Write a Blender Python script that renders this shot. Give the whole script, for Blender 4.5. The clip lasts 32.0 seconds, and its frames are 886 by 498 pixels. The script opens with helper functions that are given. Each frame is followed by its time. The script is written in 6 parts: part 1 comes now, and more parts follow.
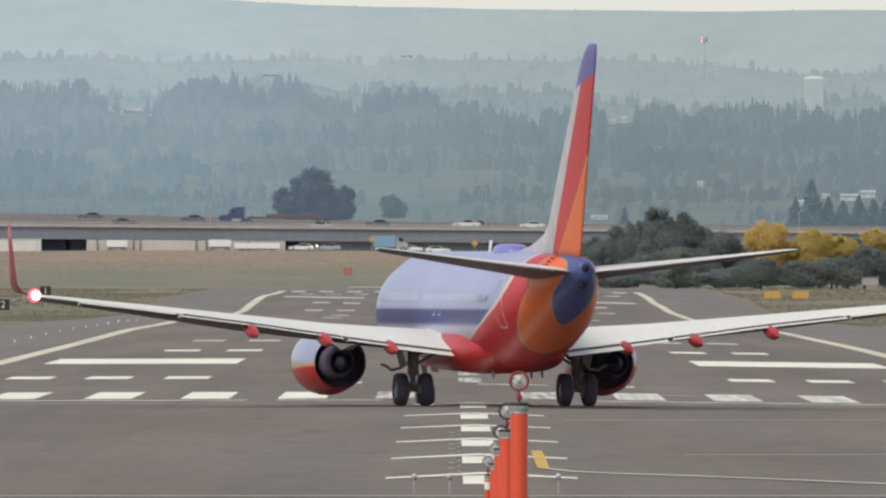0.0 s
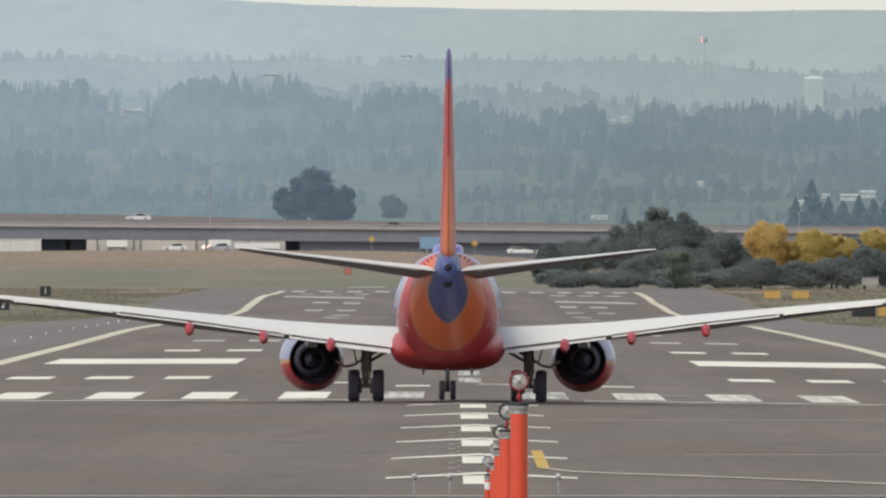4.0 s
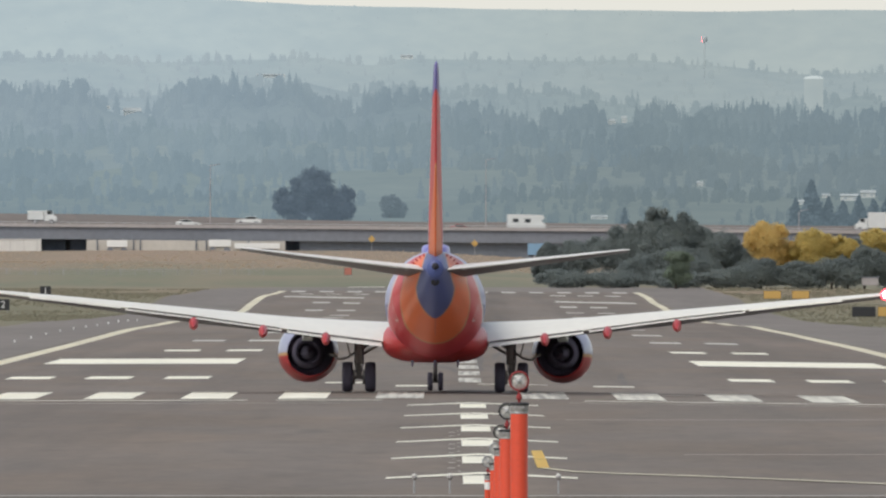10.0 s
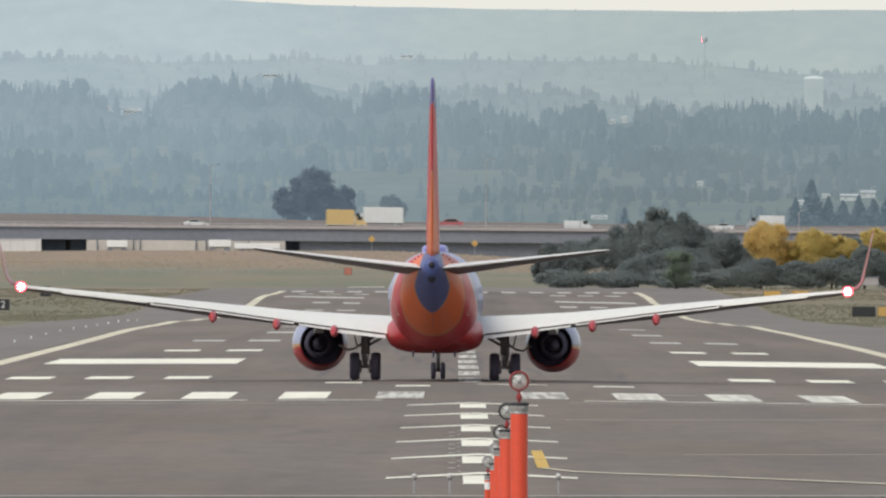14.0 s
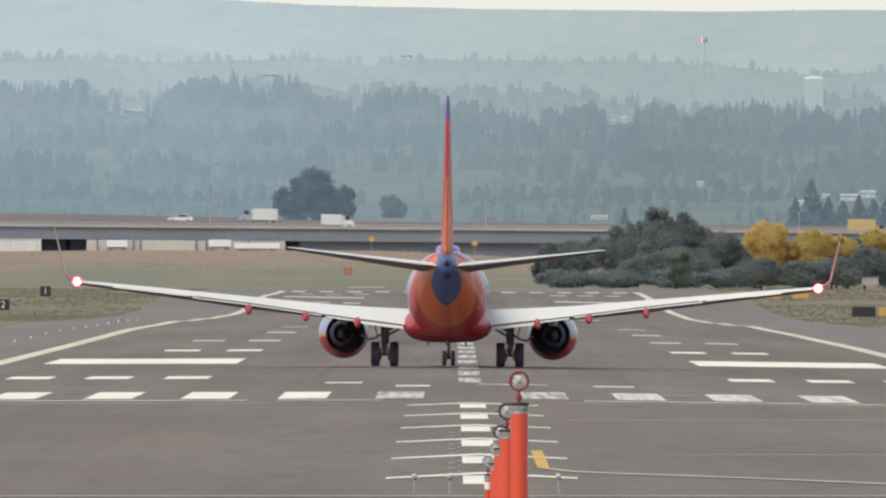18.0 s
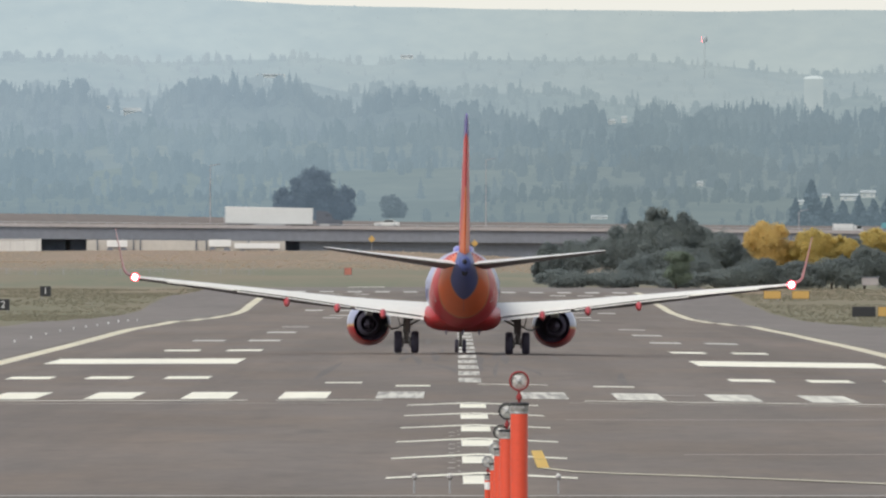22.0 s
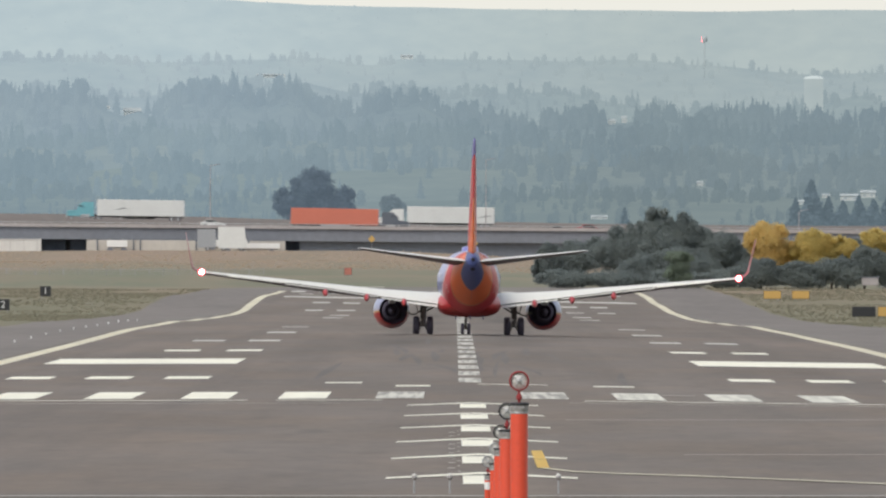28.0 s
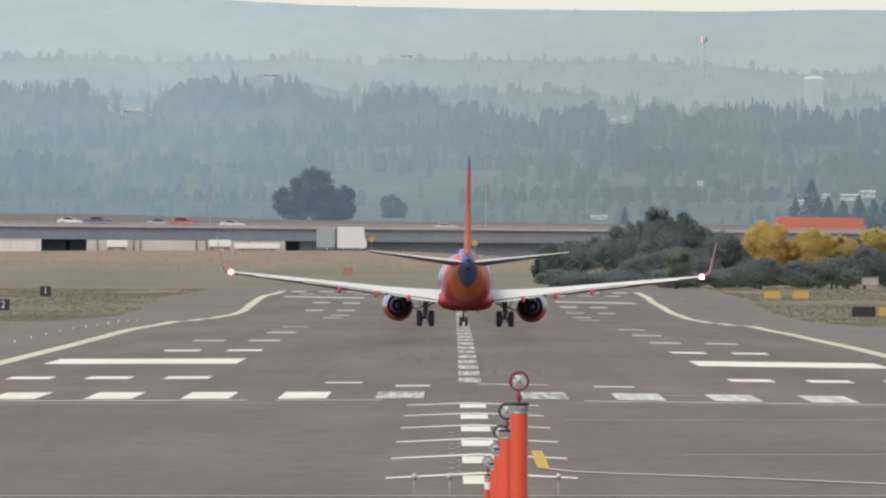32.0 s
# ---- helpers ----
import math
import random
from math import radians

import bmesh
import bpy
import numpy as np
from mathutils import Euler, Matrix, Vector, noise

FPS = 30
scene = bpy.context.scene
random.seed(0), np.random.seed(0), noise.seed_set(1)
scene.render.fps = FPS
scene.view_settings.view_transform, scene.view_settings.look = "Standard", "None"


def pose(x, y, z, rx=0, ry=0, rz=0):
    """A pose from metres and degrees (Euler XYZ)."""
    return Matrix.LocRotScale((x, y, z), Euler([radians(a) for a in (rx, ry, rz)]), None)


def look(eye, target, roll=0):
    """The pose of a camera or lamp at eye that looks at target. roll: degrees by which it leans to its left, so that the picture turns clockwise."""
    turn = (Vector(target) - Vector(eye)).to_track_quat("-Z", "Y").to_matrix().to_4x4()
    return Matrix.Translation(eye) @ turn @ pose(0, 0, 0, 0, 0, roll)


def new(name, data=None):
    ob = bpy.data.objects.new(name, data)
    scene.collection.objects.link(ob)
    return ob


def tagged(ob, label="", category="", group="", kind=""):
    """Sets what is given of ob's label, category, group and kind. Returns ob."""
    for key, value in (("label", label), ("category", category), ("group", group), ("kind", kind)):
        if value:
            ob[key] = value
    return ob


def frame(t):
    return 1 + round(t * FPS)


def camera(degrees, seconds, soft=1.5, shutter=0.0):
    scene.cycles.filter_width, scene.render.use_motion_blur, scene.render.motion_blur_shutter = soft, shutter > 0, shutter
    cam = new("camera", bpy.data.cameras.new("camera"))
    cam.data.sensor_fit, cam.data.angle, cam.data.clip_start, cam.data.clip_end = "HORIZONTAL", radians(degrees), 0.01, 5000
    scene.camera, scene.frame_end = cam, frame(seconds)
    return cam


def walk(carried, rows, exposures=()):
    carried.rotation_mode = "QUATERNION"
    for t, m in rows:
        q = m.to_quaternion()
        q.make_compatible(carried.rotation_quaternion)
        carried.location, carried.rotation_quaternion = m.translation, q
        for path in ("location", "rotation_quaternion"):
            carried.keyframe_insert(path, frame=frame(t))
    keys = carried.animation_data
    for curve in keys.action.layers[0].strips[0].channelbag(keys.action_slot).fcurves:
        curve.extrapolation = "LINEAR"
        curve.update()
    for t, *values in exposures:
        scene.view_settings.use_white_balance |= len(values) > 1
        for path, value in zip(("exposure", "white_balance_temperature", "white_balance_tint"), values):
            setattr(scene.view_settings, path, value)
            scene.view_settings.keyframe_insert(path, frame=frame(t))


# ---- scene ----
cam = camera(1.8912, 32.0, soft=2.3, shutter=0.5)
EYE = (0.0, 0.0, 5.4)
AIM = (-0.42, 1000.0, 5.421)
walk(cam, [(0.0, look(EYE, AIM)), (32.0, look(EYE, AIM))], exposures=[(0.0, 0.18), (6.0, 0.16), (13.0, 0.25), (19.0, 0.32), (25.0, 0.31), (32.0, 0.28)])

# ---- light: a hazy overcast sky, the veiled sun high behind the viewer ----
SUN_EL, SUN_AZ = 49.0, -138.0         # degrees above the horizon, degrees clockwise of +Y
world = bpy.data.worlds.new("hazy_sky")
scene.world = world
world.use_nodes = True
wn = world.node_tree
sky = wn.nodes.new("ShaderNodeTexSky")
sky.sky_type, sky.sun_disc = "NISHITA", False
sky.sun_elevation, sky.sun_rotation = radians(SUN_EL), radians(SUN_AZ)
sky.air_density, sky.dust_density, sky.ozone_density = 1.0, 0.6, 1.0
wn.nodes["Background"].inputs["Strength"].default_value = 0.125
overcast = wn.nodes.new("ShaderNodeHueSaturation")      # thin cloud takes most of the blue out of the sky
overcast.inputs["Saturation"].default_value = 0.35
wn.links.new(sky.outputs[0], overcast.inputs["Color"])
wn.links.new(overcast.outputs[0], wn.nodes["Background"].inputs["Color"])
sun_data = bpy.data.lights.new("sun", "SUN")
sun_data.energy, sun_data.angle, sun_data.color = 1.9, radians(35), (1.0, 0.95, 0.88)
sun = new("sun", sun_data)
SUN_DIR = Vector((math.sin(radians(SUN_AZ)) * math.cos(radians(SUN_EL)), math.cos(radians(SUN_AZ)) * math.cos(radians(SUN_EL)), math.sin(radians(SUN_EL))))
sun.matrix_world = look((0, 900, 300), Vector((0, 900, 300)) - SUN_DIR)


# ---- materials ----
def wire(nt, a, b):
    nt.links.new(a, b)


def calc(nt, op, a, b=0.0, clamp=False):
    n = nt.nodes.new("ShaderNodeMath")
    n.operation, n.use_clamp = op, clamp
    for i, v in enumerate((a, b)):
        if isinstance(v, (int, float)):
            n.inputs[i].default_value = v
        else:
            wire(nt, v, n.inputs[i])
    return n.outputs[0]


def blend(nt, fac, a, b, how="MIX"):
    n = nt.nodes.new("ShaderNodeMix")
    n.data_type, n.blend_type = "RGBA", how
    for i, v in ((0, fac), (6, a), (7, b)):
        if isinstance(v, tuple):
            n.inputs[i].default_value = (*v, 1)
        elif isinstance(v, (int, float)):
            n.inputs[i].default_value = v
        else:
            wire(nt, v, n.inputs[i])
    return n.outputs[2]


def grain(nt, scale, detail=4.0, stretch=(1, 1, 1), coords="Object"):
    tc, mp, no = (nt.nodes.new(k) for k in ("ShaderNodeTexCoord", "ShaderNodeMapping", "ShaderNodeTexNoise"))
    mp.inputs["Scale"].default_value = stretch
    no.inputs["Scale"].default_value, no.inputs["Detail"].default_value = scale, detail
    wire(nt, tc.outputs[coords], mp.inputs[0])
    wire(nt, mp.outputs[0], no.inputs["Vector"])
    return no.outputs["Fac"]


def spread(nt, v, lo, hi):
    n = nt.nodes.new("ShaderNodeMapRange")
    wire(nt, v, n.inputs[0])
    n.inputs[1].default_value, n.inputs[2].default_value = lo, hi
    return n.outputs[0]


def base(name, rough=0.6, metal=0.0):
    m = bpy.data.materials.new(name)
    m.use_nodes = True
    nt = m.node_tree
    bs = nt.nodes["Principled BSDF"]
    bs.inputs["Roughness"].default_value, bs.inputs["Metallic"].default_value = rough, metal
    return m, nt, bs


def mat(name, col, rough=0.6, metal=0.0, vary=0.15, fine=8.0, coarse=0.7, bump=0.0, random_tone=0.0, stretch=(1, 1, 1), coat=0.0):
    """A surface of one base colour with grain at two scales, optional relief and a random tone per object."""
    m, nt, bs = base(name, rough, metal)
    g1, g2 = grain(nt, fine, 5, stretch), grain(nt, coarse, 3, stretch)
    v = calc(nt, "ADD", calc(nt, "MULTIPLY", g1, 0.5), calc(nt, "MULTIPLY", g2, 0.5))
    v = spread(nt, v, 0.3, 0.7)
    dark, light = tuple(c * (1 - vary) for c in col), tuple(min(1, c * (1 + vary)) for c in col)
    c = blend(nt, v, dark, light)
    if random_tone:
        oi = nt.nodes.new("ShaderNodeObjectInfo")
        c = blend(nt, calc(nt, "MULTIPLY", oi.outputs["Random"], random_tone), c, (0.02, 0.02, 0.02))
    wire(nt, c, bs.inputs["Base Color"])
    bs.inputs["Coat Weight"].default_value = coat
    if bump:
        b = nt.nodes.new("ShaderNodeBump")
        b.inputs["Strength"].default_value, b.inputs["Distance"].default_value = bump, 0.02
        wire(nt, g1, b.inputs["Height"])
        wire(nt, b.outputs[0], bs.inputs["Normal"])
    return m


def glow(name, col, power):
    m, nt, bs = base(name, 0.3)
    bs.inputs["Base Color"].default_value = (*col, 1)
    bs.inputs["Emission Color"].default_value = (*col, 1)
    bs.inputs["Emission Strength"].default_value = power
    return m


def haze_glow(name, west, east):
    """The far backdrop of woods: haze is put into its tone and faint glow, bluer to the west, with soft stands and
    clumps.
    """
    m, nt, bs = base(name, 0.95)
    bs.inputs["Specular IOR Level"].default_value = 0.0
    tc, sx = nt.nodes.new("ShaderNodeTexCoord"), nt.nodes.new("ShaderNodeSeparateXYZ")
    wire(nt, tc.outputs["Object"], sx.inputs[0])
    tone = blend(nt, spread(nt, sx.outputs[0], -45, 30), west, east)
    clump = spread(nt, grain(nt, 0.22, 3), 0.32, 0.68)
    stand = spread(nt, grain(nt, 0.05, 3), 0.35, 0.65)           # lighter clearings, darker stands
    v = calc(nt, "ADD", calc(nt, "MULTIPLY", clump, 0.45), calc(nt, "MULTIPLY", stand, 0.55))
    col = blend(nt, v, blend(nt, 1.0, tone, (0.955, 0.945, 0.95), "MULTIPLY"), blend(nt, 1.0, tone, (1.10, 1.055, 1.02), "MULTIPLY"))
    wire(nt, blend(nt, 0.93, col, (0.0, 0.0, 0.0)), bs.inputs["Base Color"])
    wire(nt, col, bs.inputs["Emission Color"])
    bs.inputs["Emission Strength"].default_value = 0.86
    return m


def hazed_leaf(name, tone):
    """Foliage beyond the highway; haze is put into its tone and glow, as in the far backdrop."""
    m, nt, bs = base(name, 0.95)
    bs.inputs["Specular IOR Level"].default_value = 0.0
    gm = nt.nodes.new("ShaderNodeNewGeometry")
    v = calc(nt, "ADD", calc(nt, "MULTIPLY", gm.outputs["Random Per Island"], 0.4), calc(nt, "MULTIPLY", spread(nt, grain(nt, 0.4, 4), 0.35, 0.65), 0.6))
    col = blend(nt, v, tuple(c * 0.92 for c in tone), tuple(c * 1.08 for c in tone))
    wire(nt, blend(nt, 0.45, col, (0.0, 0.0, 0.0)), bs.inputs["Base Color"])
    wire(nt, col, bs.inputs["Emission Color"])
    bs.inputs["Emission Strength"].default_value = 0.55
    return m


def turf(name, a, b, c, scale=0.03, bands=()):
    """Dry and green grass in broad patches, drawn out across the view, with fine tufts; bands: (distance along, cover) of mown strips and damp ground."""
    m, nt, bs = base(name, 0.95)
    bs.inputs["Specular IOR Level"].default_value = 0.1
    broad = grain(nt, scale, 4, (1, 0.12, 1))
    fine = grain(nt, 0.6, 5, (1, 0.2, 1))
    patch = spread(nt, broad, 0.38, 0.62)
    if bands:
        tc, sx, ramp = (nt.nodes.new(k) for k in ("ShaderNodeTexCoord", "ShaderNodeSeparateXYZ", "ShaderNodeValToRGB"))
        wire(nt, tc.outputs["Object"], sx.inputs[0])
        drift = calc(nt, "MULTIPLY", calc(nt, "SUBTRACT", grain(nt, 0.06, 4, (1, 0.1, 1)), 0.5), 260.0)
        lo, hi = bands[0][0], bands[-1][0]
        place = spread(nt, calc(nt, "ADD", sx.outputs[1], drift), lo, hi)
        e = ramp.color_ramp.elements
        while len(e) < len(bands):
            e.new(0.5)
        for k, (d, v) in enumerate(bands):
            e[k].position, e[k].color = (d - lo) / (hi - lo), (v, v, v, 1)
        wire(nt, place, ramp.inputs[0])
        patch = calc(nt, "ADD", calc(nt, "MULTIPLY", patch, 0.35), calc(nt, "MULTIPLY", ramp.outputs[0], 0.75), True)
    col = blend(nt, patch, a, b)
    col = blend(nt, calc(nt, "MULTIPLY", spread(nt, fine, 0.4, 0.75), 0.5), col, c)
    wire(nt, col, bs.inputs["Base Color"])
    return m


def pavement_mat(name):
    """Weathered grooved asphalt: broad patches, lanes of rubber along the axis, fine stone, faint cross joints."""
    m, nt, bs = base(name, 0.85)
    bs.inputs["Specular IOR Level"].default_value = 0.25
    broad = grain(nt, 0.09, 5, (1.0, 0.06, 1))
    lanes = grain(nt, 0.33, 3, (1.0, 0.004, 1))
    stone = grain(nt, 3.0, 6, (1, 0.15, 1))
    col = blend(nt, spread(nt, broad, 0.35, 0.65), (0.150, 0.128, 0.111), (0.199, 0.170, 0.148))
    col = blend(nt, calc(nt, "MULTIPLY", spread(nt, lanes, 0.5, 0.72), 0.30), col, (0.07, 0.064, 0.06))
    col = blend(nt, calc(nt, "MULTIPLY", spread(nt, stone, 0.35, 0.75), 0.30), col, (0.248, 0.211, 0.183))
    # rubber laid down in the touchdown stretch, both sides of the middle
    tc, sx = nt.nodes.new("ShaderNodeTexCoord"), nt.nodes.new("ShaderNodeSeparateXYZ")
    wire(nt, tc.outputs["Object"], sx.inputs[0])
    off = calc(nt, "ABSOLUTE", calc(nt, "SUBTRACT", sx.outputs[0], 0.64))
    band = calc(nt, "SUBTRACT", 1.0, calc(nt, "MULTIPLY", calc(nt, "ABSOLUTE", calc(nt, "SUBTRACT", off, 3.5)), 0.28), True)
    along = spread(nt, sx.outputs[1], 1100, 1500)
    worn = spread(nt, grain(nt, 0.12, 5, (1, 0.05, 1)), 0.35, 0.6)
    col = blend(nt, calc(nt, "MULTIPLY", calc(nt, "MULTIPLY", band, along), calc(nt, "MULTIPLY", worn, 0.5)), col, (0.06, 0.056, 0.055))
    blots = spread(nt, grain(nt, 0.55, 6, (1, 0.07, 1)), 0.56, 0.72)
    col = blend(nt, calc(nt, "MULTIPLY", blots, 0.28), col, (0.085, 0.072, 0.066))
    brown = spread(nt, grain(nt, 0.16, 5, (1, 0.10, 1)), 0.42, 0.66)
    col = blend(nt, calc(nt, "MULTIPLY", brown, 0.55), col, blend(nt, 1.0, col, (1.10, 1.0, 0.88), "MULTIPLY"))
    mottle = spread(nt, grain(nt, 0.9, 5, (1, 0.12, 1)), 0.3, 0.7)
    col = blend(nt, 1.0, col, blend(nt, mottle, (0.93, 0.93, 0.94), (1.07, 1.07, 1.06)), "MULTIPLY")
    wire(nt, col, bs.inputs["Base Color"])
    return m


def worn_paint(name, wear, paint_col):
    """White marking scrubbed by tyres: dark streaks run along the runway, the paint is rubbed thin in patches."""
    m, nt, bs = base(name, 0.75)
    streak = spread(nt, grain(nt, 3.2, 3, (1, 0.01, 1)), 0.42, 0.60)
    rubbed = spread(nt, grain(nt, 1.4, 4, (1, 0.12, 1)), 0.35, 0.7)
    loss = calc(nt, "MULTIPLY", calc(nt, "ADD", calc(nt, "MULTIPLY", streak, 0.65), calc(nt, "MULTIPLY", rubbed, 0.35)), wear)
    wire(nt, blend(nt, loss, paint_col, (0.20, 0.180, 0.16)), bs.inputs["Base Color"])
    return m


M_WORN_LIGHT = worn_paint("half_worn_marking", 0.55, (0.78, 0.76, 0.66))
M_WORN = worn_paint("tyre_worn_marking", 0.95, (0.70, 0.68, 0.60))
M_PAVE = pavement_mat("weathered_asphalt")
M_SHOULDER = mat("shoulder_asphalt", (0.182, 0.160, 0.144), 0.9, vary=0.2, fine=0.6, coarse=0.05, stretch=(1, 0.1, 1))
M_PAINT = mat("worn_white_marking", (0.87, 0.84, 0.70), 0.7, vary=0.14, fine=1.5, coarse=0.25, stretch=(1, 0.15, 1))
M_EDGE = mat("cream_edge_marking", (0.66, 0.61, 0.46), 0.75, vary=0.2, fine=1.5, coarse=0.12, stretch=(1, 0.1, 1))
# far markings are painted dimmer for heat shimmer and haze
M_PAINT_DIM = mat("shimmer_dimmed_marking", (0.60, 0.58, 0.52), 0.8, vary=0.3, fine=1.5, coarse=0.25, stretch=(1, 0.15, 1))
M_YELLOW_LINE = mat("yellow_marking", (0.62, 0.40, 0.08), 0.7, vary=0.12, fine=2.0)
M_SEAM = mat("sealed_joint", (0.44, 0.415, 0.37), 0.8, vary=0.3, fine=0.8)
M_TURF = turf("airfield_grass", (0.285, 0.220, 0.160), (0.198, 0.195, 0.134), (0.235, 0.205, 0.147), 0.03, ((1500, 0.9), (2500, 0.95), (3000, 0.75), (3300, 0.15), (3520, 0.05), (3650, 0.7), (3800, 0.9)))
M_DRY = turf("dry_bank_grass", (0.335, 0.250, 0.190), (0.190, 0.200, 0.143), (0.255, 0.222, 0.167), 0.05, ((3684, 0.6), (3770, 0.95), (3880, 0.75), (3960, 1.0), (4040, 0.85), (4110, 0.35), (4220, 0.25), (4300, 0.05), (4400, 0.0)))
M_CONCRETE = mat("grey_concrete", (0.195, 0.205, 0.23), 0.9, vary=0.12, fine=1.2, coarse=0.08)
M_CONCRETE_L = mat("pale_concrete", (0.36, 0.33, 0.32), 0.9, vary=0.12, fine=1.2, coarse=0.1)
M_DARK = mat("dark_opening", (0.11, 0.13, 0.17), 0.9, vary=0.2)
M_WHITEWALL = mat("white_metal_wall", (0.62, 0.60, 0.56), 0.6, vary=0.1, fine=1.0, coarse=0.15)
M_ORANGE = mat("orange_mast_paint", (0.64, 0.062, 0.02), 0.45, vary=0.10, fine=18, coarse=2.0)
M_STEEL = mat("galvanised_steel", (0.42, 0.42, 0.42), 0.45, 0.6, vary=0.2, fine=12, coarse=2)
M_BLACK = mat("black_paint", (0.02, 0.02, 0.022), 0.5, vary=0.2)
M_WHITE = mat("white_paint", (0.78, 0.77, 0.74), 0.4, vary=0.06)
M_RUBBER = mat("tyre_rubber", (0.068, 0.060, 0.085), 0.8, vary=0.2, fine=10)
M_GLASS = mat("dark_window_glass", (0.03, 0.035, 0.04), 0.08, vary=0.05)
M_CAP = mat("weathered_cap_metal", (0.30, 0.285, 0.27), 0.6, 0.3, vary=0.25, fine=14, coarse=3)
M_LENS = mat("lamp_lens", (0.62, 0.60, 0.56), 0.12, vary=0.35, fine=30, coarse=12)
M_REDRING = mat("red_lamp_ring", (0.26, 0.018, 0.02), 0.4, vary=0.1)
M_SIGN_R = mat("red_marker_board", (0.42, 0.15, 0.11), 0.6, vary=0.1)
M_SIGN_Y = mat("yellow_sign_face", (0.52, 0.32, 0.09), 0.5, vary=0.08)


# ---- mesh tools ----
def mesh_from(name, verts, faces, smooth=False):
    me = bpy.data.meshes.new(name)
    me.from_pydata([tuple(v) for v in verts], [], faces)
    me.validate()
    if smooth:
        me.polygons.foreach_set("use_smooth", [True] * len(me.polygons))
    me.update()
    return me


def give(name, me, material, parent=None, label="", m=None):
    ob = new(name, me)
    for one in (material if isinstance(material, (list, tuple)) else [material]):
        me.materials.append(one)
    if parent is not None:
        ob.parent = parent
    if m is not None:
        ob.matrix_basis = m
    if label:
        ob["label"] = label
    return ob


def part(name, bm, material, parent, label="", smooth=False, bevel=0.0):
    """One bmesh as one mesh object under its thing."""
    if bevel:
        bmesh.ops.bevel(bm, geom=[e for e in bm.edges if e.calc_face_angle(0) > 0.5], offset=bevel, segments=2, affect="EDGES", profile=0.6)
    bmesh.ops.recalc_face_normals(bm, faces=bm.faces)
    me = bpy.data.meshes.new(name)
    bm.to_mesh(me)
    bm.free()
    if smooth:
        me.polygons.foreach_set("use_smooth", [True] * len(me.polygons))
    return give(name, me, material, parent, label)


def empty(name, label, category, group="", m=None):
    ob = new(name)
    ob.empty_display_size = 0.3
    if m is not None:
        ob.matrix_basis = m
    return tagged(ob, label, category, group)


def add_box(bm, size, m):
    bmesh.ops.create_cube(bm, size=1.0, matrix=m @ Matrix.Diagonal((*size, 1)))


def add_tube(bm, r1, r2, depth, m, seg=16, caps=True):
    bmesh.ops.create_cone(bm, cap_ends=caps, segments=seg, radius1=r1, radius2=r2, depth=depth, matrix=m)


def rod(bm, a, b, r, seg=8, r2=None):
    a, b = Vector(a), Vector(b)
    turn = (b - a).to_track_quat("Z", "Y").to_matrix().to_4x4()
    add_tube(bm, r, r if r2 is None else r2, (b - a).length, Matrix.Translation((a + b) / 2) @ turn, seg)


def box(size, m):
    bm = bmesh.new()
    add_box(bm, size, m)
    return bm


def lathe(bm, profile, m, seg=24):
    """Turns (radius, height) round the z axis of m."""
    rings = []
    for r, z in profile:
        rings.append([bm.verts.new(m @ Vector((r * math.cos(2 * math.pi * i / seg), r * math.sin(2 * math.pi * i / seg), z))) for i in range(seg)])
    for a, b in zip(rings, rings[1:]):
        for i in range(seg):
            bm.faces.new((a[i], a[(i + 1) % seg], b[(i + 1) % seg], b[i]))
    return rings


def loft(sections, closed=True, cap=(True, True)):
    """Vertices and faces through rings of equal length."""
    n = len(sections[0])
    verts = [p for s in sections for p in s]
    faces = []
    for k in range(len(sections) - 1):
        for i in range(n if closed else n - 1):
            j = (i + 1) % n
            faces.append((k * n + i, k * n + j, (k + 1) * n + j, (k + 1) * n + i))
    if cap[0]:
        faces.append(tuple(range(n - 1, -1, -1)))
    if cap[1]:
        faces.append(tuple((len(sections) - 1) * n + i for i in range(n)))
    return verts, faces


def steps(x, table):
    """Smooth interpolation through (x, value) rows."""
    if x <= table[0][0]:
        return table[0][1]
    for (a, u), (b, v) in zip(table, table[1:]):
        if x <= b:
            k = (x - a) / (b - a)
            k = k * k * (3 - 2 * k)
            return u + (v - u) * k
    return table[-1][1]


# ---- the ground ----
MID = 0.64            # the runway's middle line
LONG = ((0, 3.7), (40, 3.5), (200, -1.7), (545, -2.2), (572, 0.0), (1780, 0.0), (2040, -0.28), (2266, -0.72), (2443, -1.0), (2620, -1.15), (2800, -1.0), (3060, -0.4), (3200, -0.12), (3300, -0.05), (3480, 0.1))


def crossfall(d, east):
    """Slope across the runway, falling to the east; the near stretch has a slight crown."""
    if east:
        return steps(d, ((850, 0.0), (965, 0.0128), (1500, 0.0138), (1800, 0.019), (2040, 0.013), (2266, 0.011), (2620, 0.013), (2822, 0.0165), (3059, 0.020), (3200, 0.010), (3300, 0.0048)))
    return steps(d, ((850, 0.0), (965, -0.0025), (1500, -0.0025), (1800, 0.0), (2040, 0.004), (2266, 0.007), (2547, 0.0076), (2751, 0.0045), (2866, 0.019), (3081, 0.020), (3200, 0.006), (3300, 0.0048)))


